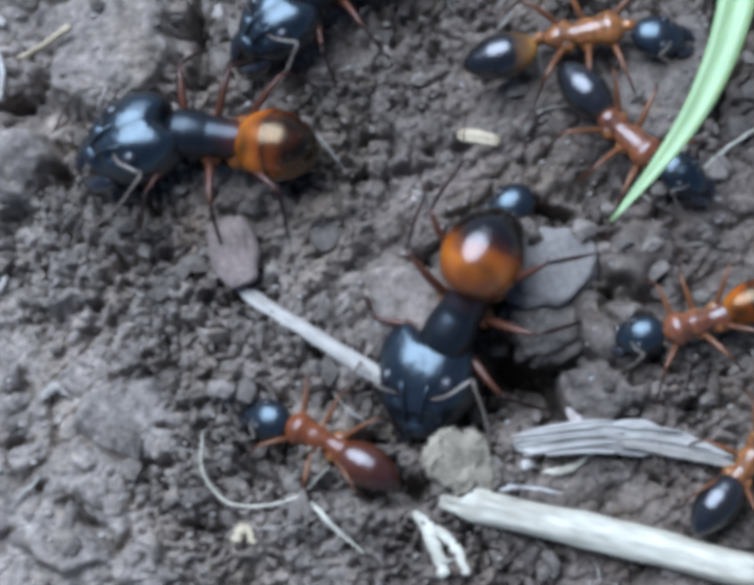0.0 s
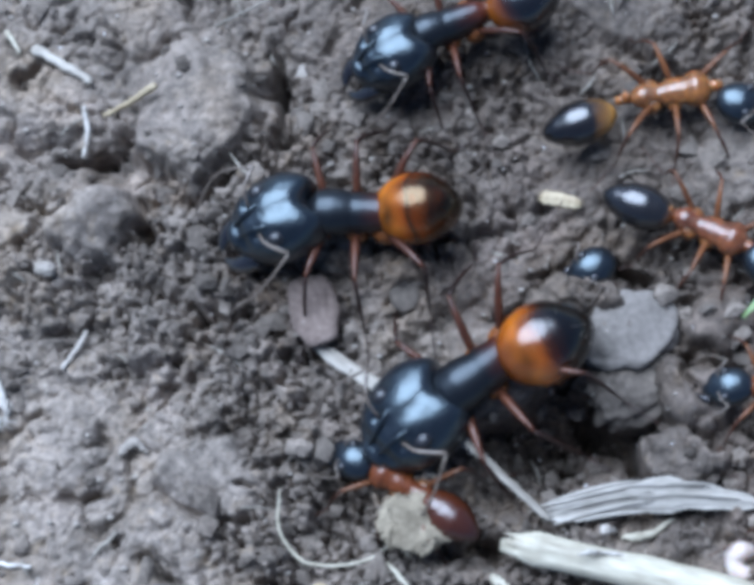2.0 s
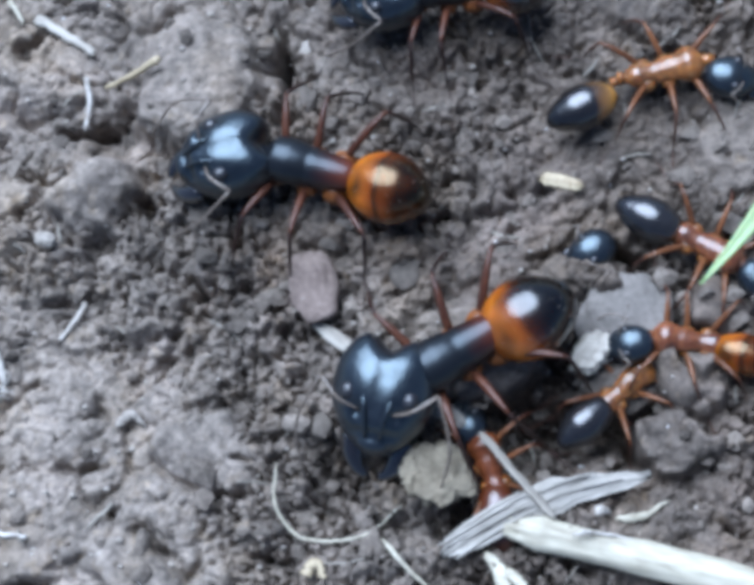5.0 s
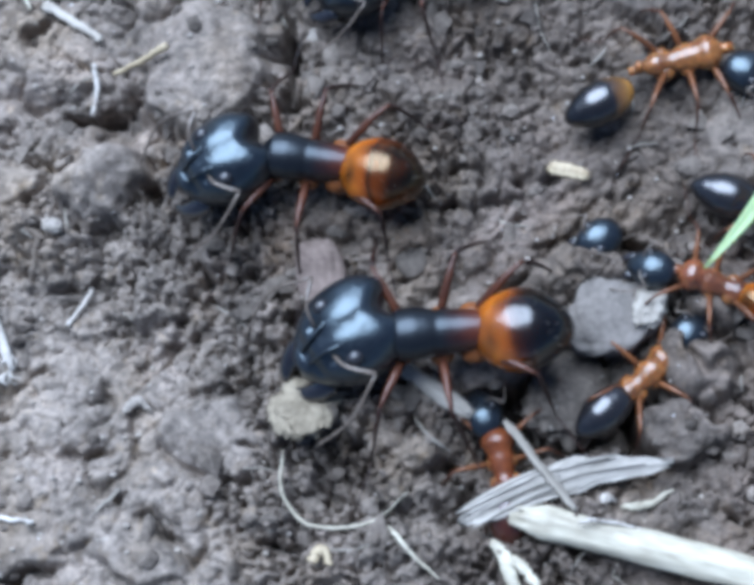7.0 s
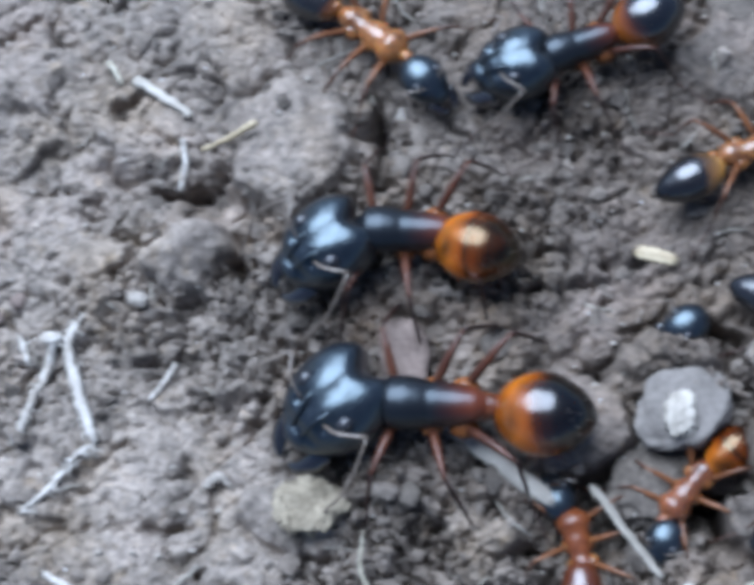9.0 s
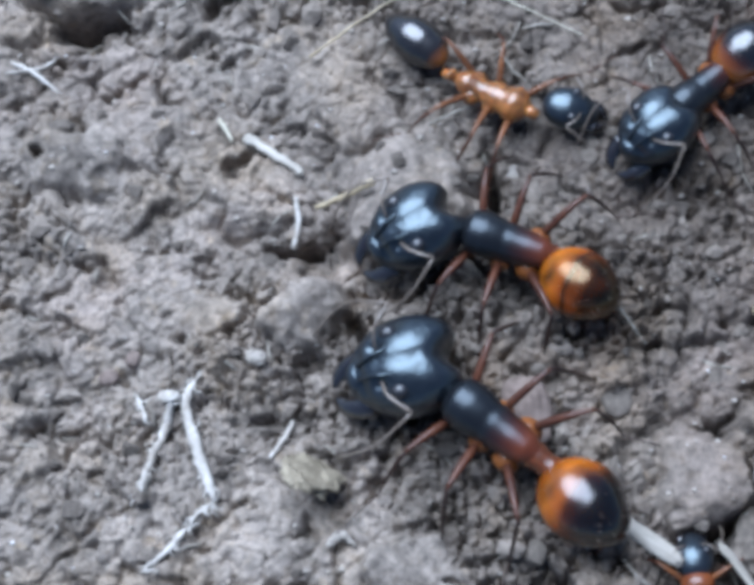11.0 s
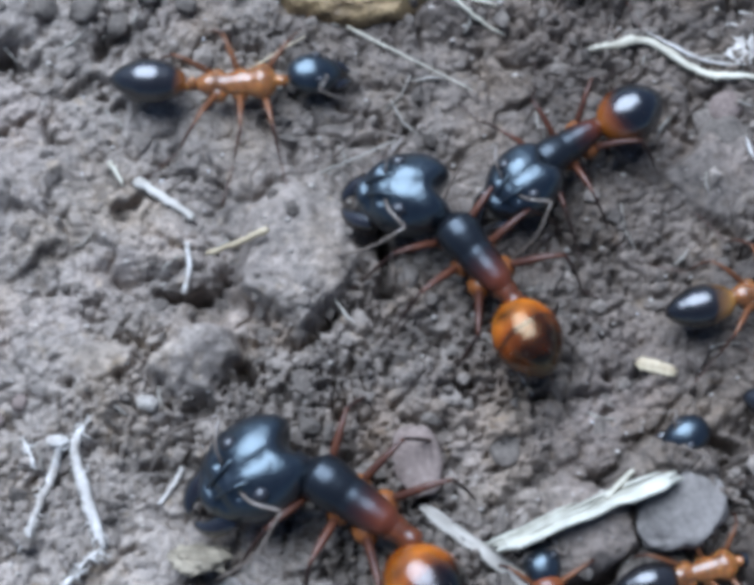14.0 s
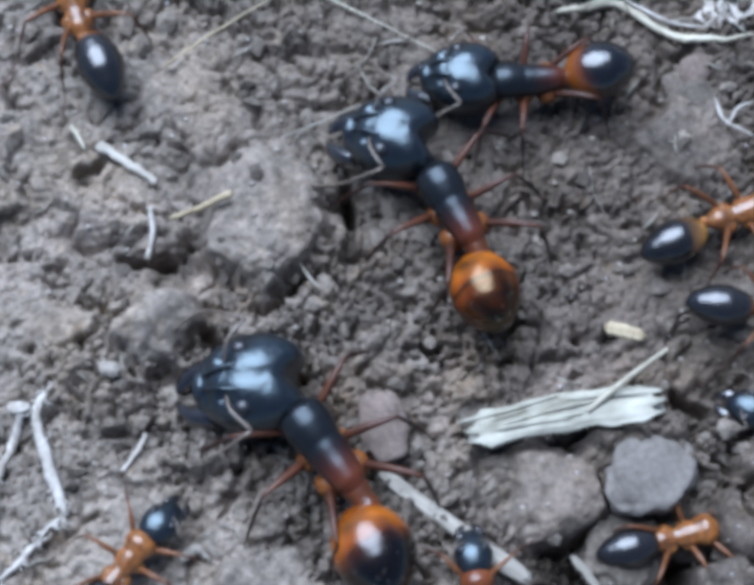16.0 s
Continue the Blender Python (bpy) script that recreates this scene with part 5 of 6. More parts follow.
    walk(carrying_ant, settle([
        (0, at(14.04, -7.62, 0, -125.1, 28)), (0.5, at(14.15, -7.91, 0, -123.6, 28)), (1, at(14.91, -7.13, 0, -120.4, 28)),
        (1.5, at(14.58, -7.47, 0, -128.2, 28)), (2, at(10.96, -8.22, 0, -149.1, 12)), (2.5, at(10.01, -8.76, 0, -155.6)),
        (3, at(8.87, -8.68, 0, -156.0)), (3.5, at(9.45, -8.37, 0, -153.4)), (4, at(9.28, -7.87, 0, -153.3)),
        (4.5, at(9.53, -8.66, 0, -148.2)), (7, at(8.20, -8.19, 0, -177.0)), (7.5, at(7.30, -9.10, 0, -171.8)),
        (8, at(5.50, -8.94, 0, -176.2)), (8.5, at(5.22, -8.23, 0, -176.9)), (9, at(3.87, -7.48, 0, -183.0)),
        (11.3, at(0.46, -5.35, 0, -218.9)), (11.5, at(0.23, -5.52, 0, -216.7)), (12, at(-0.14, -6.09, 0, -218.8)),
        (12.5, at(-0.62, -6.08, 0, -216.3)), (13, at(-0.46, -5.45, 0, -216.5)), (13.5, at(-0.31, -5.47, 0, -211.5)),
        (14, at(-0.94, -6.50, 0, -215.0)), (14.5, at(-0.96, -6.12, 0, -218.9)), (15, at(-0.72, -5.74, 0, -230.3)),
        (15.5, at(-0.57, -5.81, 0, -231.1)), (16, at(-0.43, -5.60, 0, -233.7))]))
    walk(part_of(carrying_ant, "head"), [
        (0, at(3.47, -0.07, 2.6, 22.6, -12.4)), (0.5, at(3.46, -0.23, 2.6, 18.7, -12.4)), (1, at(3.44, -0.41, 2.6, 9.5, -12.4)),
        (1.5, at(3.39, -0.70, 2.6, 5.8, -12.4)), (2, at(3.60, -0.17, 2.6, 9.8, 0.4)), (2.5, at(3.51, 0.06, 2.6, 15.2, 10)),
        (3, at(3.91, 0.44, 2.6, 48.5, 10)), (3.5, at(3.73, 0.63, 2.6, 54.2, 10)), (4, at(3.41, 0.61, 2.6, 48.5, 10)),
        (4.5, at(3.50, 0.08, 2.6, 49.0, 10)), (7, at(3.83, -0.37, 2.6, 29.5, 10)), (7.5, at(3.74, 0.61, 2.6, 24.7, 10)),
        (8, at(3.87, -0.04, 2.6, 30.3, 10)), (8.5, at(3.99, 0.24, 2.6, 30.7, 10)), (9, at(4.07, 0.03, 2.6, 43.7, 10)),
        (11.3, at(4.61, 0.31, 2.6, 52.2, 10)), (11.5, at(4.24, 0.63, 2.6, 59.4, 10)), (12, at(4.42, 0.92, 2.6, 72.2, 10)),
        (12.5, at(4.41, 1.02, 2.6, 72.9, 10)), (13, at(4.23, 1.22, 2.6, 71.5, 10)), (13.5, at(4.34, 1.48, 2.6, 65.7, 10)),
        (14, at(4.17, 1.48, 2.6, 67.3, 10)), (14.5, at(4.16, 1.03, 2.6, 58.7, 10)), (15, at(4.03, 0.98, 2.6, 57.5, 10)),
        (15.5, at(4.07, 0.55, 2.6, 55.2, 10)), (16, at(4.19, 0.88, 2.6, 57.3, 10))])
    walk(part_of(carrying_ant, "gaster"), [
        (0, at(-3.24, -0.26, 2.8, 4.6, -45)), (0.5, at(-2.90, -0.36, 2.8, 7.1, -45)), (1, at(-2.90, -0.63, 2.8, 12.2, -45)),
        (1.5, at(-2.90, -0.50, 2.8, 9.8, -45)), (2, at(-3.45, 0.64, 2.8, -10.5, -22)), (2.5, at(-3.54, 0.37, 2.8, -5.9)),
        (3, at(-4.07, 0.43, 2.8, -6.0)), (3.5, at(-4.04, 0.34, 2.8, -4.8)), (4, at(-3.62, 0.60, 2.8, -9.4)),
        (4.5, at(-3.72, 0.37, 2.8, -5.7)), (7, at(-4.15, 0.17, 2.8, -2.3)), (7.5, at(-4.00, 0.81, 2.8, -11.5)),
        (8, at(-4.71, 0.11, 2.8, -1.4)), (8.5, at(-5.31, 0.44, 2.8, -4.7)), (9, at(-5.66, 0.25, 2.8, -2.5)),
        (11.3, at(-6.10, 0.51, 2.8, -4.8)), (11.5, at(-6.07, 0.84, 2.8, -7.9)), (12, at(-6.06, 1.02, 2.8, -9.6)),
        (12.5, at(-6.01, 1.11, 2.8, -10.5)), (13, at(-6.02, 1.28, 2.8, -12.0)), (13.5, at(-5.93, 1.49, 2.8, -14.1)),
        (14, at(-5.92, 1.51, 2.8, -14.3)), (14.5, at(-6.05, 1.06, 2.8, -9.9)), (15, at(-5.97, 0.80, 2.8, -7.7)),
        (15.5, at(-5.92, 0.62, 2.8, -6.0)), (16, at(-5.85, 1.09, 2.8, -10.5))])
    walk(climbing_ant, settle([
        (0, at(8.02, 7.95, 0, -150.8)), (0.5, at(9.13, 7.98, 0, -153.1)), (1, at(8.15, 8.53, 0, -164.3)),
        (1.5, at(8.78, 8.44, 0, -163.3)), (2, at(9.58, 8.68, 0, -162.1)), (2.5, at(9.60, 9.64, 0, -164.6)),
        (3, at(9.47, 10.02, 0, -168.1)), (3.5, at(9.39, 9.81, 0, -182.8)), (4, at(8.51, 10.05, 0, -180.5)),
        (4.5, at(9.41, 9.47, 0, -180.4)), (7, at(7.57, 11.04, 0, -169.7)), (7.5, at(6.81, 10.27, 0, -169.6)),
        (8, at(7.11, 10.39, 0, -171.2)), (8.5, at(9.79, 11.12, 0, -178.0)), (9, at(10.93, 10.25, 0, -161.2)),
        (11.3, at(11.57, 11.39, 0, -140.1)), (11.5, at(11.97, 12.56, 0, -145.8)), (12, at(10.67, 12.59, 0, -156.4)),
        (12.5, at(10.34, 12.64, 0, -167.1)), (13, at(9.88, 12.24, 0, -165.0)), (13.5, at(10.04, 11.34, 0, -153.7)),
        (14, at(10.21, 11.14, 0, -146.7)), (14.5, at(10.86, 11.55, 0, -142.2)), (15, at(11.92, 12.48, 0, -149.1)),
        (15.5, at(10.86, 12.83, 0, -163.5)), (16, at(9.86, 12.92, 0, -176.9))]))
    walk(part_of(climbing_ant, "head"), [
        (0, at(2.97, 0.29, 2.2, 5.6, 10)), (0.5, at(2.83, 0.21, 2.2, 4.3, 10)), (1, at(2.60, 0.30, 2.2, 6.7, 10)),
        (1.5, at(2.95, -0.15, 2.2, -2.8, 10)), (2, at(2.65, 0.33, 2.2, 7.2, 10)), (2.5, at(2.82, 0.26, 2.2, 5.3, 10)),
        (3, at(2.73, 0.21, 2.2, 4.4, 10)), (3.5, at(3.07, 0.01, 2.2, 0.2, 10)), (4, at(2.85, 0.03, 2.2, 0.5, 10)),
        (4.5, at(2.85, 0.03, 2.2, 0.7, 10)), (7, at(3.02, 0.52, 2.2, 9.8, 10)), (7.5, at(3.02, 0.54, 2.2, 10.1, 10)),
        (8, at(2.98, 0.38, 2.2, 7.3, 10)), (8.5, at(3.07, 0.16, 2.2, 3.0, 10)), (9, at(2.81, -0.18, 2.2, -3.7, 10)),
        (11.3, at(2.61, 0.12, 2.2, 2.6, 10)), (11.5, at(2.66, 0.42, 2.2, 9.1, 10)), (12, at(2.61, 0.13, 2.2, 2.9, 10)),
        (12.5, at(3.02, -0.09, 2.2, -1.6, 10)), (13, at(3.07, -0.09, 2.2, -1.7, 10)), (13.5, at(2.62, 0.03, 2.2, 0.6, 10)),
        (14, at(2.67, 0.38, 2.2, 8.1, 10)), (14.5, at(2.68, 0.34, 2.2, 7.2, 10)), (15, at(2.54, 0.63, 2.2, 14.0, 10)),
        (15.5, at(2.92, 0.30, 2.2, 5.9, 10)), (16, at(2.91, -0.37, 2.2, -7.2, 10))])
    walk(part_of(climbing_ant, "gaster"), [
        (0, at(-3.22, 0.19, 2.4, -3.4)), (0.5, at(-3.22, 0.14, 2.4, -2.6)), (1, at(-4.12, 0.29, 2.4, -4.0)),
        (1.5, at(-3.22, -0.10, 2.4, 1.7)), (2, at(-4.14, 0.31, 2.4, -4.3)), (2.5, at(-4.12, 0.23, 2.4, -3.2)),
        (3, at(-4.05, 0.19, 2.4, -2.7)), (3.5, at(-3.74, 0.01, 2.4, -0.1)), (4, at(-3.52, 0.02, 2.4, -0.3)),
        (4.5, at(-3.74, 0.03, 2.4, -0.4)), (7, at(-3.32, 0.34, 2.4, -5.9)), (7.5, at(-3.55, 0.38, 2.4, -6.1)),
        (8, at(-3.57, 0.27, 2.4, -4.4)), (8.5, at(-3.78, 0.12, 2.4, -1.8)), (9, at(-4.02, -0.16, 2.4, 2.2)),
        (11.3, at(-3.22, 0.09, 2.4, -1.5)), (11.5, at(-3.20, 0.30, 2.4, -5.4)), (12, at(-4.00, 0.12, 2.4, -1.8)),
        (12.5, at(-4.08, -0.07, 2.4, 1.0)), (13, at(-4.16, -0.08, 2.4, 1.0)), (13.5, at(-4.16, 0.03, 2.4, -0.4)),
        (14, at(-4.15, 0.35, 2.4, -4.9)), (14.5, at(-3.95, 0.30, 2.4, -4.3)), (15, at(-3.19, 0.47, 2.4, -8.4)),
        (15.5, at(-3.78, 0.23, 2.4, -3.5)), (16, at(-4.15, -0.31, 2.4, 4.3))])
    walk(roaming_ant, settle([
        (0, at(4.13, 20.35, 0, -32.4)), (4.5, at(-0.31, 19.78, 0, -30.6)), (7.5, at(0.45, 12.24, 0, -31.9)),
        (8.5, at(1.76, 11.60, 0, -36.8)), (9, at(1.05, 11.78, 0, -38.3)), (11.3, at(1.52, 11.67, 0, -28.6)),
        (11.5, at(1.89, 11.56, 0, -30.5)), (12, at(-3.33, 14.19, 0, -12.1)), (12.5, at(-3.23, 14.71, 0, -15.9)),
        (13, at(-3.27, 14.92, 0, -16.1)), (13.5, at(-3.44, 15.75, 0, -5.0)), (14, at(-6.22, 15.18, 0, 1.8)),
        (14.5, at(-8.51, 15.84, 0, 35.1)), (15, at(-10.16, 16.30, 0, 56.7)), (15.5, at(-12.62, 16.31, 0, 93.4)),
        (16, at(-13.09, 18.06, 0, 106.6))]))
    walk(part_of(roaming_ant, "head"), [
        (0, at(3.47, -0.32, 1.5, -5.2, 12)), (4.5, at(3.47, -0.31, 1.5, -5.2, 12)), (7.5, at(3.47, -0.30, 1.5, -4.9, 12)),
        (8.5, at(3.45, -0.47, 1.5, -7.8, 12)), (9, at(3.60, -0.40, 1.5, -6.3, 12)), (11.3, at(3.75, 1.18, 1.5, 17.5, 12)),
        (11.5, at(3.45, 0.77, 1.5, 12.6, 12)), (12, at(3.70, 0.50, 1.5, 7.7, 12)), (12.5, at(4.07, 0.31, 1.5, 4.3, 12)),
        (13, at(4.00, 0.04, 1.5, 0.5, 12)), (13.5, at(3.74, 0.34, 1.5, 5.3, 12)), (14, at(3.89, 0.44, 1.5, 6.4, 12)),
        (14.5, at(3.69, 0.97, 1.5, 14.8, 12)), (15, at(4.08, 0.29, 1.5, 4.1, 12)), (15.5, at(4.08, -0.21, 1.5, -3.0, 12)),
        (16, at(4.02, -0.78, 1.5, -10.9, 12))])
    walk(part_of(roaming_ant, "gaster"), [
        (0, at(-4.18, -0.23, 1.6, 3.1)), (4.5, at(-4.29, -0.23, 1.6, 3.1)), (7.5, at(-4.26, -0.22, 1.6, 3.0)),
        (8.5, at(-4.04, -0.33, 1.6, 4.7)), (9, at(-4.26, -0.28, 1.6, 3.8)), (11.3, at(-5.17, 0.95, 1.6, -10.4)),
        (11.5, at(-5.21, 0.69, 1.6, -7.5)), (12, at(-4.96, 0.40, 1.6, -4.6)), (12.5, at(-4.91, 0.22, 1.6, -2.6)),
        (13, at(-4.97, 0.03, 1.6, -0.3)), (13.5, at(-5.09, 0.28, 1.6, -3.2)), (14, at(-4.75, 0.32, 1.6, -3.9)),
        (14.5, at(-4.73, 0.73, 1.6, -8.8)), (15, at(-5.07, 0.22, 1.6, -2.5)), (15.5, at(-4.30, -0.13, 1.6, 1.8)),
        (16, at(-4.03, -0.46, 1.6, 6.5))])
    walk(pale_ant, settle([
        (0, at(20.27, 4.54, 0, 3.6)), (0.5, at(20.72, 4.92, 0, 1.9)), (1, at(20.42, 4.82, 0, 1.1)),
        (1.5, at(20.36, 4.98, 0, 4.5)), (2, at(20.43, 4.77, 0, 3.9)), (2.5, at(20.20, 4.92, 0, 3.2)),
        (3.5, at(19.76, 5.02, 0, 7.8)), (4.5, at(19.85, 5.21, 0, 9.9)), (7, at(20.54, 5.28, 0, 10.8)),
        (8, at(20.53, 5.62, 0, 13.8)), (9, at(19.77, 5.06, 0, 11.3)), (12, at(19.49, 4.72, 0, 18.3)),
        (14, at(20.50, 3.69, 0, 7.6)), (15, at(21.23, 5.39, 0, 16.5)), (16, at(21.00, 6.05, 0, 16.7))]))
    walk(part_of(pale_ant, "head"), [
        (0, at(3.34, -0.73, 1.5, -12.4, 12)), (0.5, at(3.09, -1.09, 1.5, -19.5, 12)), (1, at(3.19, -1.17, 1.5, -20.1, 12)),
        (1.5, at(3.01, -1.20, 1.5, -21.7, 12)), (2, at(3.15, -1.06, 1.5, -18.7, 12)), (2.5, at(2.80, -1.20, 1.5, -23.2, 12)),
        (3.5, at(3.24, -1.10, 1.5, -18.7, 12)), (4.5, at(3.00, -1.05, 1.5, -19.4, 12)), (7, at(2.81, -1.42, 1.5, -26.8, 12)),
        (8, at(2.69, -1.39, 1.5, -27.4, 12)), (9, at(2.95, -1.16, 1.5, -21.4, 12)), (12, at(2.91, 0.11, 1.5, 2.1, 12)),
        (14, at(2.89, -0.37, 1.5, -7.4, 12)), (15, at(2.87, -0.59, 1.5, -11.6, 12)), (16, at(2.86, -0.56, 1.5, -11.2, 12))])
    walk(part_of(pale_ant, "gaster"), [
        (0, at(-4.23, -0.55, 1.6, 7.4)), (0.5, at(-4.65, -0.95, 1.6, 11.5)), (1, at(-4.22, -0.89, 1.6, 11.9)),
        (1.5, at(-4.41, -1.00, 1.6, 12.8)), (2, at(-4.61, -0.90, 1.6, 11.1)), (2.5, at(-4.25, -1.03, 1.6, 13.7)),
        (3.5, at(-4.06, -0.79, 1.6, 11.1)), (4.5, at(-4.27, -0.87, 1.6, 11.5)), (7, at(-4.54, -1.28, 1.6, 15.7)),
        (8, at(-4.42, -1.27, 1.6, 16.0)), (9, at(-3.58, -0.80, 1.6, 12.7)), (12, at(-3.67, 0.08, 1.6, -1.3)),
        (14, at(-3.66, -0.28, 1.6, 4.4)), (15, at(-4.27, -0.52, 1.6, 6.9)), (16, at(-4.04, -0.47, 1.6, 6.7))])
    walk(dark_ant, settle([
        (0, at(21.84, -0.90, 0, -48.5)), (0.5, at(21.97, -1.70, 0, -31.1)), (1, at(21.27, -1.40, 0, -27.1)),
        (1.5, at(21.56, -2.79, 0, -34.6)), (2, at(21.67, -2.30, 0, -29.2)), (2.5, at(21.89, -2.64, 0, -32.0)),
        (3.5, at(21.49, -3.18, 0, -33.5)), (4.5, at(21.13, -3.82, 0, -32.8)), (7, at(24.88, -2.87, 0, -26.6)),
        (8, at(23.48, -3.05, 0, -21.4)), (9, at(22.49, -3.34, 0, -23.8)), (12, at(22.11, -4.14, 0, -28.1)),
        (15, at(23.80, -0.60, 0, -8.3)), (15.5, at(22.72, 0.59, 0, -9.0)), (16, at(22.72, 0.62, 0, -8.9))]))
    walk(part_of(dark_ant, "head"), [
        (0, at(3.02, 0.41, 1.5, 7.7, 12)), (0.5, at(2.80, -0.15, 1.5, -3.1, 12)), (1, at(2.78, -0.34, 1.5, -7.0, 12)),
        (1.5, at(3.00, -0.36, 1.5, -6.8, 12)), (2, at(3.02, -0.43, 1.5, -8.2, 12)), (2.5, at(2.61, -0.28, 1.5, -6.0, 12)),
        (3.5, at(2.65, -0.26, 1.5, -5.7, 12)), (4.5, at(2.85, -0.17, 1.5, -3.5, 12)), (7, at(2.83, -0.49, 1.5, -9.8, 12)),
        (8, at(2.65, -0.27, 1.5, -5.8, 12)), (9, at(2.68, -0.34, 1.5, -7.3, 12)), (12, at(2.82, -0.11, 1.5, -2.2, 12)),
        (15, at(2.59, 0.12, 1.5, 2.8, 12)), (15.5, at(2.88, -0.17, 1.5, -3.3, 12)), (16, at(2.89, -0.17, 1.5, -3.5, 12))])
    walk(part_of(dark_ant, "gaster"), [
        (0, at(-3.20, 0.26, 1.6, -4.6)), (0.5, at(-3.46, -0.11, 1.6, 1.9)), (1, at(-3.42, -0.25, 1.6, 4.2)),
        (1.5, at(-3.63, -0.26, 1.6, 4.1)), (2, at(-3.63, -0.31, 1.6, 4.9)), (2.5, at(-3.39, -0.21, 1.6, 3.6)),
        (3.5, at(-3.31, -0.20, 1.6, 3.4)), (4.5, at(-3.24, -0.12, 1.6, 2.1)), (7, at(-3.00, -0.31, 1.6, 5.8)),
        (8, at(-2.99, -0.18, 1.6, 3.5)), (9, at(-2.96, -0.23, 1.6, 4.4)), (12, at(-3.25, -0.07, 1.6, 1.3)),
        (15, at(-3.05, 0.09, 1.6, -1.7)), (15.5, at(-3.31, -0.12, 1.6, 2.0)), (16, at(-3.44, -0.12, 1.6, 2.1))])
    walk(rushing_ant, settle([
        (0, at(24.10, -9.97, 0, -166.9)), (0.5, at(24.85, -8.88, 0, -171.1)), (1, at(23.64, -9.43, 0, -182.0)),
        (1.5, at(24.24, -9.84, 0, -179.5)), (2.5, at(24.37, -9.54, 0, -178.3)), (3.5, at(18.81, -8.09, 0, -189.1)),
        (4, at(19.27, -8.96, 0, -170.1)), (4.5, at(19.76, -8.68, 0, -179.6)), (7, at(21.16, -5.96, 0, -202.4)),
        (7.5, at(20.85, -8.85, 0, -183.7)), (8, at(19.19, -9.50, 0, -165.8)), (8.5, at(17.62, -10.12, 0, -143.6)),
        (9, at(15.90, -11.16, 0, -129.8)), (11.5, at(20.10, -10.71, 0, -154.0)), (16, at(28.16, -6.57, 0, -155.0))]))
    walk(part_of(rushing_ant, "head"), [
        (0, at(2.65, -0.27, 1.5, -5.9, 12)), (0.5, at(2.81, -0.46, 1.5, -9.3, 12)), (1, at(2.80, -0.57, 1.5, -11.6, 12)),
        (1.5, at(2.55, -0.43, 1.5, -9.5, 12)), (2.5, at(2.57, -0.01, 1.5, -0.3, 12)), (3.5, at(2.71, 0.19, 1.5, 3.9, 12)),
        (4, at(2.57, 0.58, 1.5, 12.7, 12)), (4.5, at(2.54, 0.54, 1.5, 12.1, 12)), (7, at(2.85, 0.30, 1.5, 6.0, 12)),
        (7.5, at(2.62, 0.19, 1.5, 4.1, 12)), (8, at(2.81, 0.60, 1.5, 12.1, 12)), (8.5, at(2.85, 0.30, 1.5, 6.0, 12)),
        (9, at(2.57, 0.66, 1.5, 14.3, 12)), (11.5, at(2.49, -0.00, 1.5, -0.1, 12)), (16, at(2.66, -0.00, 1.5, -0.1, 12))])
    walk(part_of(rushing_ant, "gaster"), [
        (0, at(-2.80, -0.17, 1.6, 3.5)), (0.5, at(-2.76, -0.27, 1.6, 5.5)), (1, at(-2.83, -0.34, 1.6, 6.9)),
        (1.5, at(-2.60, -0.26, 1.6, 5.7)), (2.5, at(-2.56, -0.01, 1.6, 0.2)), (3.5, at(-2.82, 0.12, 1.6, -2.4)),
        (4, at(-2.78, 0.37, 1.6, -7.6)), (4.5, at(-2.79, 0.35, 1.6, -7.2)), (7, at(-2.84, 0.18, 1.6, -3.6)),
        (7.5, at(-2.82, 0.12, 1.6, -2.5)), (8, at(-3.07, 0.39, 1.6, -7.2)), (8.5, at(-3.08, 0.19, 1.6, -3.6)),
        (9, at(-2.95, 0.44, 1.6, -8.5)), (11.5, at(-2.52, -0.00, 1.6, 0.0)), (16, at(-2.72, -0.00, 1.6, 0.0))])
    walk(dragging_ant, settle([
        (0, at(25.83, -16.39, 0, 46.2)), (0.5, at(26.08, -16.05, 0, 48.4)), (1, at(25.78, -16.06, 0, 49.5)),
        (1.5, at(25.79, -16.07, 0, 49.8)), (2.5, at(23.86, -13.05, 0, 46.8)), (3.5, at(18.86, -11.00, 0, 39.3)),
        (4, at(17.70, -10.03, 0, 39.5)), (4.5, at(17.31, -9.83, 0, 41.5)), (7, at(18.09, -9.96, 0, 40.6)),
        (7.5, at(18.58, -10.70, 0, 32.0)), (8, at(23.34, -13.51, 0, 30.4)), (9, at(22.04, -12.29, 0, 30.3)),
        (12, at(15.41, -11.75, 0, 17.8)), (14, at(16.70, -9.93, 0, 13.6)), (15, at(17.28, -9.93, 0, 13.9)),
        (15.5, at(17.29, -9.80, 0, 13.7)), (16, at(17.25, -9.91, 0, 12.8))]))
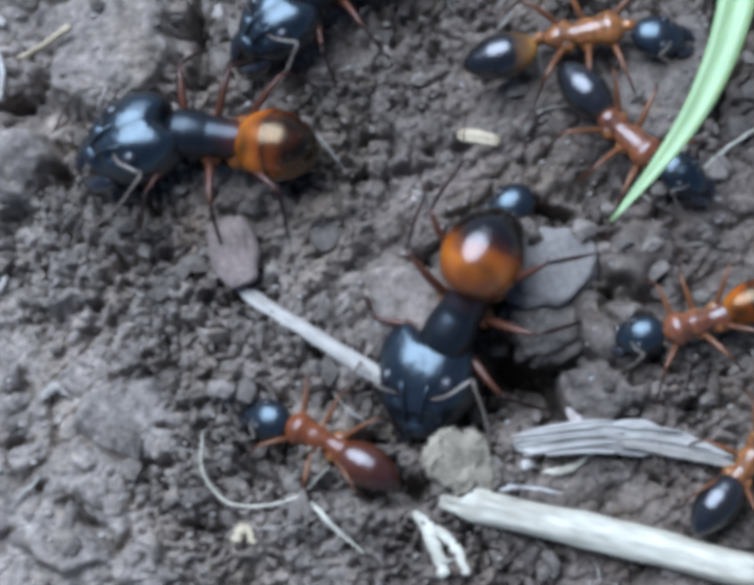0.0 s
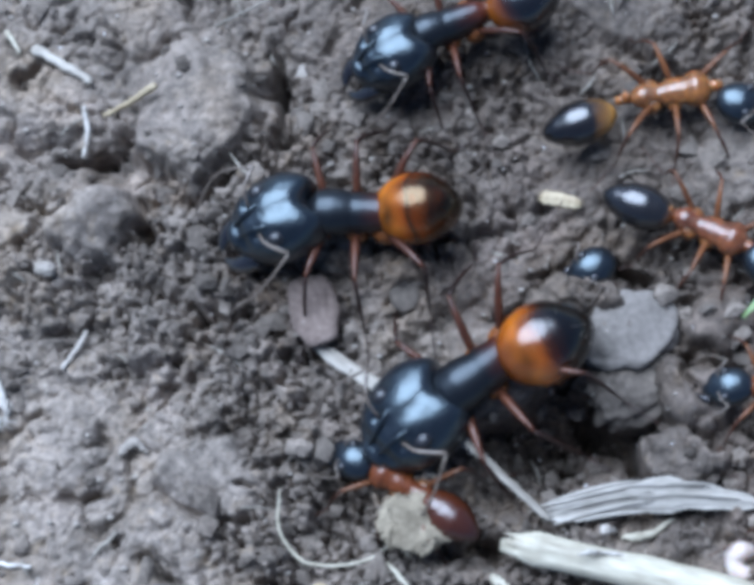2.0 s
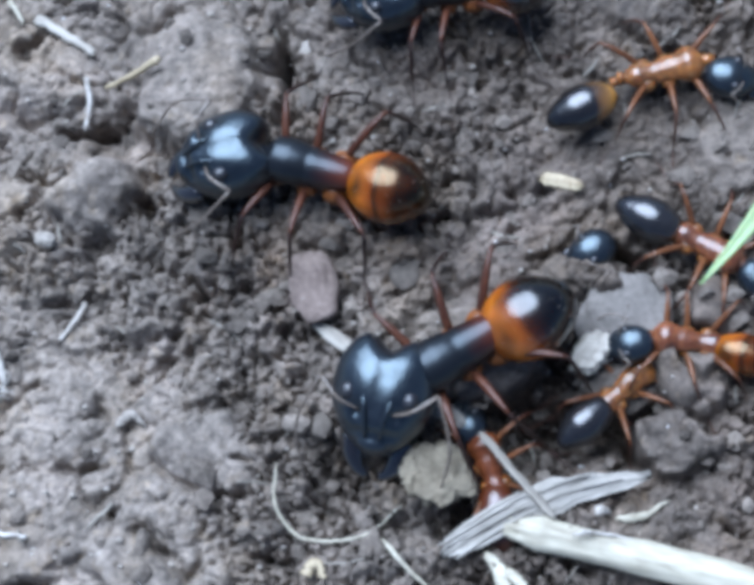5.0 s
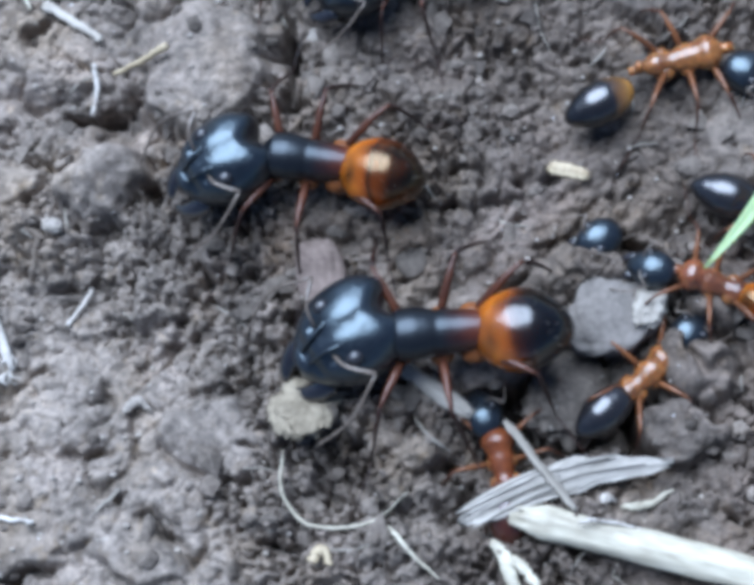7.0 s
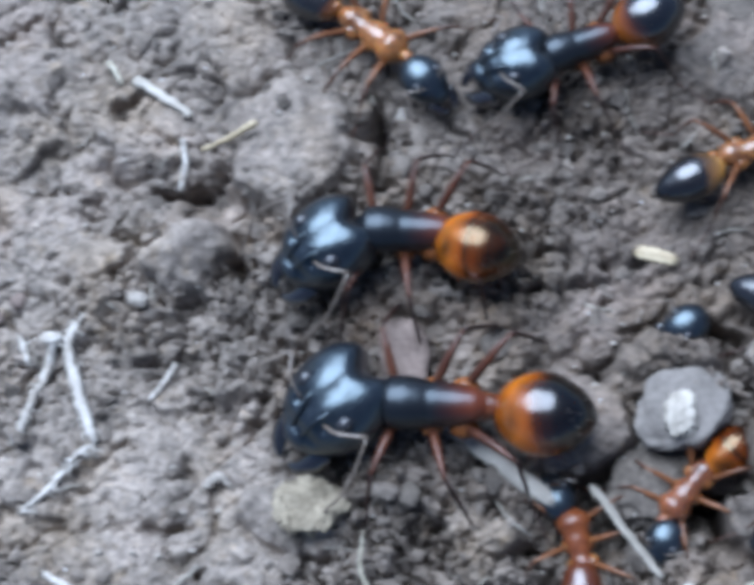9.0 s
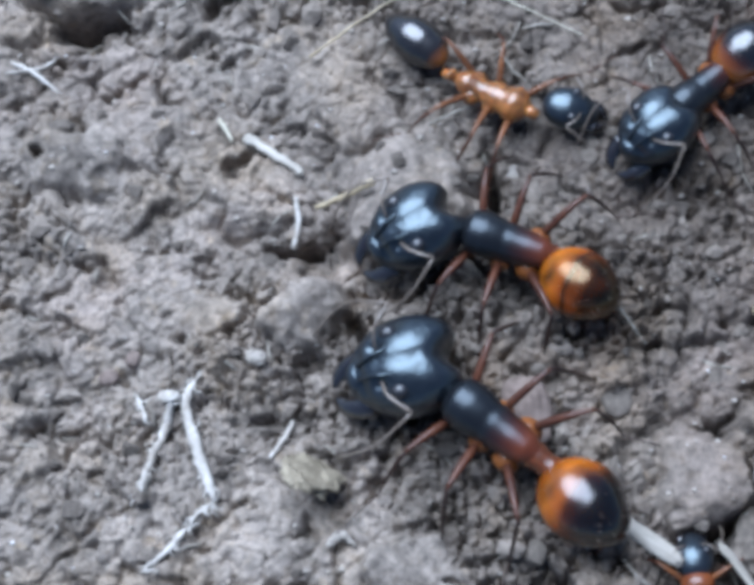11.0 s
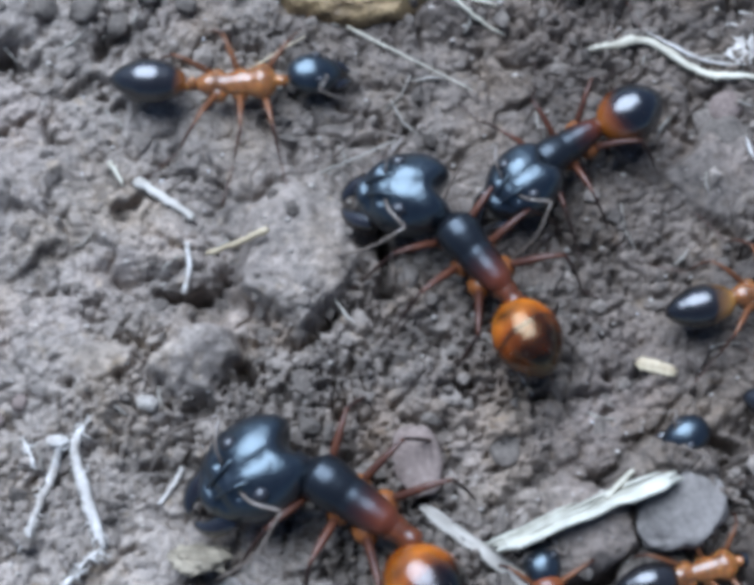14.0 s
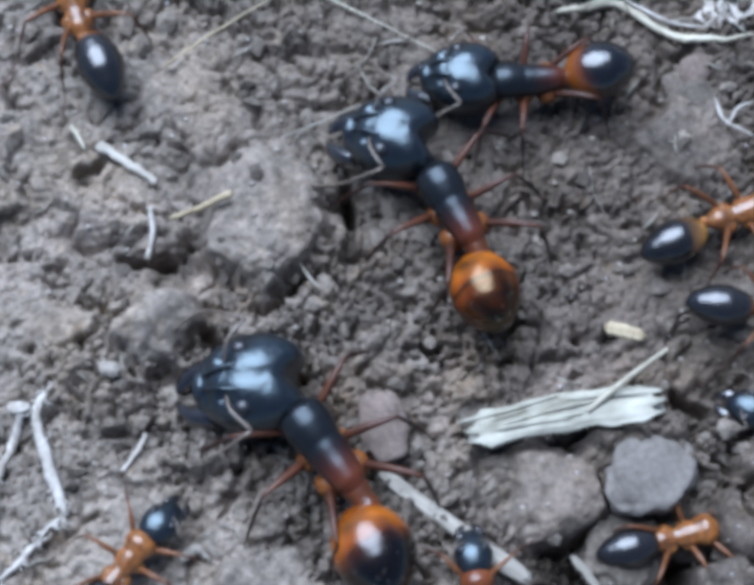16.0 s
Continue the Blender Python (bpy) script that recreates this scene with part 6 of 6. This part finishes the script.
    walk(part_of(dragging_ant, "head"), [
        (0, at(2.64, -0.10, 1.5, -2.3, 12)), (0.5, at(3.00, 0.04, 1.5, 0.8, 12)), (1, at(2.90, -0.07, 1.5, -1.4, 12)),
        (1.5, at(2.81, -0.11, 1.5, -2.2, 12)), (2.5, at(2.84, 0.08, 1.5, 1.6, 12)), (3.5, at(2.61, 0.19, 1.5, 4.3, 12)),
        (4, at(2.60, 0.20, 1.5, 4.4, 12)), (4.5, at(2.61, 0.10, 1.5, 2.3, 12)), (7, at(2.88, 0.16, 1.5, 3.2, 12)),
        (7.5, at(2.80, 0.20, 1.5, 4.1, 12)), (8, at(2.61, 0.04, 1.5, 0.8, 12)), (9, at(2.60, 0.29, 1.5, 6.4, 12)),
        (12, at(2.93, 0.00, 1.5, 0.1, 12)), (14, at(2.96, 0.11, 1.5, 2.1, 12)), (15, at(2.88, -0.02, 1.5, -0.5, 12)),
        (15.5, at(3.07, 0.04, 1.5, 0.8, 12)), (16, at(3.07, -0.03, 1.5, -0.5, 12))])
    walk(part_of(dragging_ant, "gaster"), [
        (0, at(-2.47, -0.06, 1.6, 1.4)), (0.5, at(-2.86, 0.02, 1.6, -0.5)), (1, at(-2.64, -0.04, 1.6, 0.8)),
        (1.5, at(-2.64, -0.06, 1.6, 1.3)), (2.5, at(-2.32, 0.04, 1.6, -0.9)), (3.5, at(-2.65, 0.12, 1.6, -2.6)),
        (4, at(-2.66, 0.12, 1.6, -2.6)), (4.5, at(-2.67, 0.06, 1.6, -1.4)), (7, at(-2.77, 0.09, 1.6, -1.9)),
        (7.5, at(-2.83, 0.12, 1.6, -2.4)), (8, at(-2.56, 0.02, 1.6, -0.5)), (9, at(-2.27, 0.15, 1.6, -3.8)),
        (12, at(-2.90, 0.00, 1.6, -0.1)), (14, at(-2.94, 0.06, 1.6, -1.3)), (15, at(-2.94, -0.02, 1.6, 0.3)),
        (15.5, at(-2.94, 0.02, 1.6, -0.5)), (16, at(-2.94, -0.02, 1.6, 0.3))])
    walk(hole_ant, settle([
        (0, at(6.27, -13.78, 0, 149.7)), (0.5, at(6.17, -13.86, 0, 150.6)), (1, at(6.07, -13.92, 0, 150.8)),
        (1.5, at(6.17, -12.36, 0, 139.3)), (2, at(6.59, -13.13, 0, 145.3)), (2.5, at(7.76, -14.50, 0, 130.4)),
        (3.5, at(10.75, -12.96, 0, 103.9)), (4.5, at(10.82, -13.20, 0, 105.5)), (7, at(11.11, -13.79, 0, 99.7)),
        (8, at(11.34, -13.49, 0, 100.1)), (9, at(10.85, -13.57, 0, 102.4)), (11.5, at(10.51, -13.79, 0, 96.2)),
        (12, at(10.14, -13.30, 0, 97.2)), (14, at(9.01, -11.81, 0, 98.9)), (15, at(8.32, -12.31, 0, 98.4)),
        (15.5, at(8.19, -12.31, 0, 100.2)), (16, at(7.08, -13.17, 0, 97.8))]))
    walk(part_of(hole_ant, "head"), [
        (0, at(2.62, 0.22, 1.5, 4.9, 12)), (0.5, at(2.59, 0.47, 1.5, 10.2, 12)), (1, at(2.63, 0.12, 1.5, 2.7, 12)),
        (1.5, at(2.60, 0.41, 1.5, 8.9, 12)), (2, at(2.62, 0.23, 1.5, 5.1, 12)), (2.5, at(2.56, 0.10, 1.5, 2.3, 12)),
        (3.5, at(2.32, 0.74, 1.5, 17.7, 12)), (4.5, at(2.28, 0.47, 1.5, 11.6, 12)), (7, at(2.40, 0.44, 1.5, 10.3, 12)),
        (8, at(2.40, 0.44, 1.5, 10.3, 12)), (9, at(2.42, 0.57, 1.5, 13.3, 12)), (11.5, at(2.24, -0.12, 1.5, -3.0, 12)),
        (12, at(2.29, -0.05, 1.5, -1.3, 12)), (14, at(2.24, 0.05, 1.5, 1.2, 12)), (15, at(2.31, 0.02, 1.5, 0.5, 12)),
        (15.5, at(2.31, -0.05, 1.5, -1.1, 12)), (16, at(2.29, -0.05, 1.5, -1.3, 12))])
    walk(part_of(hole_ant, "gaster"), [
        (0, at(-2.71, 0.14, 1.6, -2.9)), (0.5, at(-2.70, 0.29, 1.6, -6.1)), (1, at(-2.72, 0.08, 1.6, -1.6)),
        (1.5, at(-2.62, 0.24, 1.6, -5.3)), (2, at(-2.71, 0.14, 1.6, -3.1)), (2.5, at(-2.35, 0.06, 1.6, -1.4)),
        (3.5, at(-2.39, 0.44, 1.6, -10.5)), (4.5, at(-2.45, 0.30, 1.6, -6.9)), (7, at(-2.43, 0.26, 1.6, -6.2)),
        (8, at(-2.44, 0.26, 1.6, -6.2)), (9, at(-2.38, 0.33, 1.6, -8.0)), (11.5, at(-2.43, -0.08, 1.6, 1.8)),
        (12, at(-2.48, -0.03, 1.6, 0.8)), (14, at(-2.51, 0.03, 1.6, -0.7)), (15, at(-2.47, 0.01, 1.6, -0.3)),
        (15.5, at(-2.50, -0.03, 1.6, 0.7)), (16, at(-2.47, -0.03, 1.6, 0.8))])
    walk(late_ant, settle([
        (0, at(-3.88, -36.32, 0, 51.3)), (14.5, at(-10.86, -20.91, 0, 54.9)), (15.5, at(-10.10, -14.99, 0, 53.3)),
        (16, at(-9.48, -11.03, 0, 53.2))]))
    walk(part_of(late_ant, "head"), [
        (0, at(2.46, 0.01, 1.5, 0.2, 12)), (14.5, at(2.56, 0.01, 1.5, 0.2, 12)), (15.5, at(2.32, -0.15, 1.5, -3.8, 12)),
        (16, at(2.37, -0.14, 1.5, -3.4, 12))])
    walk(part_of(late_ant, "gaster"), [
        (0, at(-2.46, 0.00, 1.6, -0.1)), (14.5, at(-2.53, 0.00, 1.6, -0.1)), (15.5, at(-2.62, -0.10, 1.6, 2.3)),
        (16, at(-2.83, -0.10, 1.6, 2.0))])
    walk(far_ant, settle([
        (0, at(30.48, 19.87, 0, -131.0)), (9, at(19.91, 20.50, 0, -123.1)), (12.5, at(10.87, 23.61, 0, -124.0)),
        (13, at(12.65, 24.43, 0, -124.9)), (13.5, at(12.89, 23.29, 0, -124.1)), (14, at(13.51, 24.01, 0, -121.6)),
        (16, at(15.09, 21.73, 0, -121.9))]))
    walk(part_of(far_ant, "head"), [
        (0, at(2.51, -0.08, 1.5, -1.7, 12)), (9, at(2.72, -0.02, 1.5, -0.3, 12)), (12.5, at(2.73, -0.10, 1.5, -2.1, 12)),
        (13, at(2.83, -0.17, 1.5, -3.4, 12)), (13.5, at(2.73, -0.10, 1.5, -2.1, 12)), (14, at(2.75, -0.23, 1.5, -4.7, 12)),
        (16, at(2.71, -0.22, 1.5, -4.7, 12))])
    walk(part_of(far_ant, "gaster"), [
        (0, at(-2.53, -0.05, 1.6, 1.0)), (9, at(-2.80, -0.01, 1.6, 0.2)), (12.5, at(-3.06, -0.07, 1.6, 1.3)),
        (13, at(-3.10, -0.11, 1.6, 2.0)), (13.5, at(-3.07, -0.07, 1.6, 1.2)), (14, at(-2.97, -0.15, 1.6, 2.8)),
        (16, at(-2.92, -0.14, 1.6, 2.8))])
    walk(big_straw, [
        (0, at(12.12, -17.10, 0.9, -17.5)), (0.5, at(12.13, -16.95, 0.9, -17.0)), (1.5, at(11.58, -16.67, 0.9, -16.7)),
        (2.5, at(11.40, -15.88, 0.9, -16.1)), (3.5, at(11.80, -16.41, 0.9, -15.6)), (4.5, at(11.79, -16.44, 0.9, -15.7)),
        (7, at(11.77, -16.49, 0.9, -16.0)), (7.5, at(11.91, -16.47, 0.9, -15.6)), (7.8, at(11.24, -16.84, 0.9, -16.8)),
        (8, at(10.12, -17.93, 0.9, -18.2)), (8.5, at(10.57, -18.74, 0.9, -18.2)), (9, at(10.75, -19.54, 0.9, -17.0)),
        (16, at(10.75, -19.54, 0.9, -17.0))])
    walk(frayed_straw, [
        (0, at(15.58, -14.90, 0.8, -6.8)), (0.5, at(15.58, -14.75, 0.8, -8.2)), (1, at(16.28, -14.13, 0.8, -10.7)),
        (1.5, at(16.08, -14.79, 0.8, -5.1)), (2, at(13.29, -15.03, 0.8, 0.5)), (2.5, at(12.81, -13.94, 0.8, -13.3)),
        (3, at(10.64, -15.49, 0.8, 11.3)), (3.5, at(9.48, -17.11, 0.8, 21.0)), (4, at(9.12, -17.39, 0.8, 19.5)),
        (4.5, at(8.89, -17.57, 0.8, 20.0)), (7, at(9.44, -16.64, 0.8, 14.5)), (7.5, at(10.02, -16.54, 0.8, 15.6)),
        (8, at(5.67, -14.39, 0.8, -7.8)), (8.5, at(5.05, -16.27, 0.8, 3.4)), (9, at(6.40, -19.57, 0.8, 4.5)),
        (16, at(6.40, -19.57, 0.8, 4.5))])
    walk(dragged_straw, [
        (0, at(32.84, -17.74, 1.6, -4.0)), (9, at(23.67, -13.16, 1.6, -0.1)), (11.5, at(17.09, -6.16, 1.6, -12.9)),
        (12, at(13.47, -5.60, 1.6, -16.9)), (12.5, at(13.07, -7.25, 1.6, 26.7, 0, -8)), (13, at(6.23, -7.99, 1.6, 21.8, 0, -60)),
        (13.5, at(6.57, -8.69, 1.6, 21.1, 0, -60)), (14, at(6.57, -9.03, 1.6, 21.2, 0, -60)), (14.25, at(6.08, -0.59, 1.6, -47.1)),
        (14.5, at(6.80, -4.80, 1.6, -0.3, 0, -70)), (15, at(7.00, -4.70, 1.6, -5.2, 0, -75)), (15.5, at(6.95, -4.96, 1.6, 7.5, 0, -20)),
        (16, at(6.89, -5.16, 1.6, 8.7))])
    walk(thin_twig, [
        (0, at(20.17, -15.06, 1.2, -15.6)), (1, at(19.73, -14.64, 1.2, -16.6)), (1.5, at(19.56, -14.70, 1.2, -13.2)),
        (2, at(9.74, -11.44, 1.2, -46.3)), (2.5, at(8.74, -10.93, 1.2, -42.9)), (3, at(8.81, -10.78, 1.2, -43.1)),
        (3.5, at(10.32, -11.76, 1.2, -50.1)), (4.5, at(10.39, -12.00, 1.2, -50.9)), (8, at(11.57, -12.08, 1.2, -54.2)),
        (9, at(11.53, -11.07, 1.2, -53.7)), (16, at(11.53, -11.07, 1.2, -53.7))])
    walk(twig, [
        (0, at(2.80, -6.30, 0.5, -36.5)), (4.5, at(2.77, -6.37, 0.5, -36.2)), (14.5, at(2.93, -6.82, 0.5, -37.4)),
        (16, at(2.59, -6.84, 0.5, -37.4))])
    walk(grass_blade, [
        (0, at(20.51, -5.40, 4.0, 59.5)), (0.5, at(20.59, -5.62, 4.0, 60.2)), (1, at(20.98, -5.20, 4.0, 59.9)),
        (1.5, at(22.02, -6.23, 4.0, 59.5)), (2, at(22.55, -7.02, 4.0, 59.4)), (4.5, at(20.85, -6.27, 4.0, 61.4)),
        (7, at(20.68, -5.83, 4.0, 61.9)), (7.5, at(20.81, -6.25, 4.0, 61.9)), (8, at(20.72, -6.19, 4.0, 62.0)),
        (8.5, at(21.35, -6.04, 4.0, 61.3)), (9, at(21.71, -5.76, 4.0, 62.2)), (15, at(21.41, -2.87, 4.0, 60.1)),
        (15.5, at(20.29, -2.57, 4.0, 60.5)), (16, at(22.03, -3.53, 4.0, 60.0))])
    walk(soil_flake, [
        (0, at(12.82, -15.46, 1.2, 0, 25)), (0.5, at(13.16, -15.34, 1.2, 0, 25)), (1, at(12.54, -14.65, 1.2, 0, 25)),
        (1.5, at(11.84, -14.55, 1.2, 0, 25)), (2, at(7.17, -15.14, 1.2, 20, 25)), (2.5, at(5.95, -15.07, 1.2, 40, 25)),
        (3, at(5.84, -14.78, 1.2, 40, 25)), (3.5, at(8.41, -13.43, 1.2, 10, 25)), (4, at(9.26, -13.96, 1.2, 10, 25)),
        (4.5, at(9.24, -14.25, 1.2, 10, 25)), (7, at(1.92, -11.24, 1.2, 60, 25)), (7.5, at(2.26, -14.15, 1.2, 70, 25)),
        (8, at(-0.51, -12.56, 1.2, 60, 25)), (8.5, at(-0.31, -12.47, 1.2, 60, 25)), (9, at(-1.70, -11.95, 1.2, 40, 25)),
        (11.5, at(-8.16, -7.17, 0.5, 60, 65)), (12, at(-7.68, -8.23, 0.5, 65, 65)), (12.5, at(-8.65, -8.49, 0.5, 70, 65)), (13, at(-7.09, -7.48, 0.5, 75, 65)),
        (13.5, at(-6.80, -7.65, 0.5, 80, 65)), (14, at(-7.89, -9.27, 0.5, 85, 65)), (14.5, at(-4.96, -3.93, 0.2, 90, 30)), (15, at(-4.19, -2.68, 0.2, 95, 30)),
        (15.5, at(-3.66, -2.48, 0.2, 100, 30)), (16, at(-3.72, -2.26, 0.2, 105, 30))])
    walk(white_crumb, [
        (0, at(33.73, -10.98, 1.2, 0)), (2.5, at(27.13, -7.80, 1.2, 25)), (3, at(20.86, -7.64, 1.2, 30)),
        (3.5, at(16.92, -6.79, 1.2, 35)), (4, at(16.75, -7.41, 1.2, 40)), (4.5, at(15.50, -8.59, 1.2, 45)),
        (7, at(18.25, -6.84, 1.2, 70)), (7.5, at(15.47, -8.49, 1.2, 75)), (8, at(16.34, -9.12, 1.2, 80)),
        (8.5, at(15.84, -7.84, 1.2, 85)), (9, at(15.67, -7.76, 1.2, 90)), (9.2, at(14.90, -7.99, 1.2, 92)),
        (11.5, at(21.31, -10.21, 1.2, 115)), (16, at(24.72, -7.15, 1.2, 160))])
    walk(loose_petal, [(0, at(40, -3.5, 0.3, 15)), (7.5, at(36, -3.5, 0.3, 15)), (8.5, at(20.9, -4.7, 0.9, 25)), (8.8, at(19.7, -4.6, 0.9, 30)), (9.5, at(22, -4.4, 0.9, 20)), (12, at(36, -4, 0.3, 10)), (16, at(40, -4, 0.3, 10))])
    walk(curled_petal, settle([(0, at(18.8, -13.3, 0.45, 70)), (1.5, at(18.8, -13.3, 0.45, 70)), (2, at(22, -17.5, 0.45, 40)), (2.5, at(29, -22, 0.45, 10)), (16, at(29, -22, 0.45, 10))]))
    walk(loose_head, [(0, at(16.0, -3.4, level(16.0, -3.4) + 0.75, 205, 8)), (14.2, at(16.0, -3.4, level(16.0, -3.4) + 0.75, 205, 8)), (14.6, at(15.17, -3.59, 0.95, 190, 8)), (15, at(15.38, -3.55, 0.95, 175, 8)), (15.5, at(19.34, -3.96, 0.95, 165, 8)), (16, at(20.59, -3.96, 0.95, 160, 8))])
    walk(grey_stone, [(t, at(x, y, level(15.8, -6.8) + 0.5, turn)) for t, x, y, turn in ((0, 17.6, -6.5, 14), (4.5, 17.5, -6.4, 15), (7, 16.6, -7.0, 20), (8.5, 15.95, -7.3, 24), (12, 15.6, -7.0, 25), (16, 15.6, -7.0, 25))])
    walk(soil_clod, [(0, at(17.8, -8.8, CLOD_Z, 10)), (4.5, at(17.7, -8.8, CLOD_Z, 12)), (7, at(14.3, -10.6, CLOD_Z - 0.7, 60, 20)), (16, at(14.3, -10.6, CLOD_Z - 0.7, 60, 20))])
    # --- end of keyed paths
    for k, (ant, amount, beats) in enumerate(((soldier_ant, 9, 32), (carrying_ant, 10, 32), (climbing_ant, 10, 32), (roaming_ant, 14, 48), (pale_ant, 4, 16),
                                              (dark_ant, 8, 24), (rushing_ant, 13, 40), (dragging_ant, 11, 32), (hole_ant, 9, 32), (late_ant, 14, 48), (far_ant, 8, 24))):
        gait(ant, amount, beats, 40 + k)


motions()
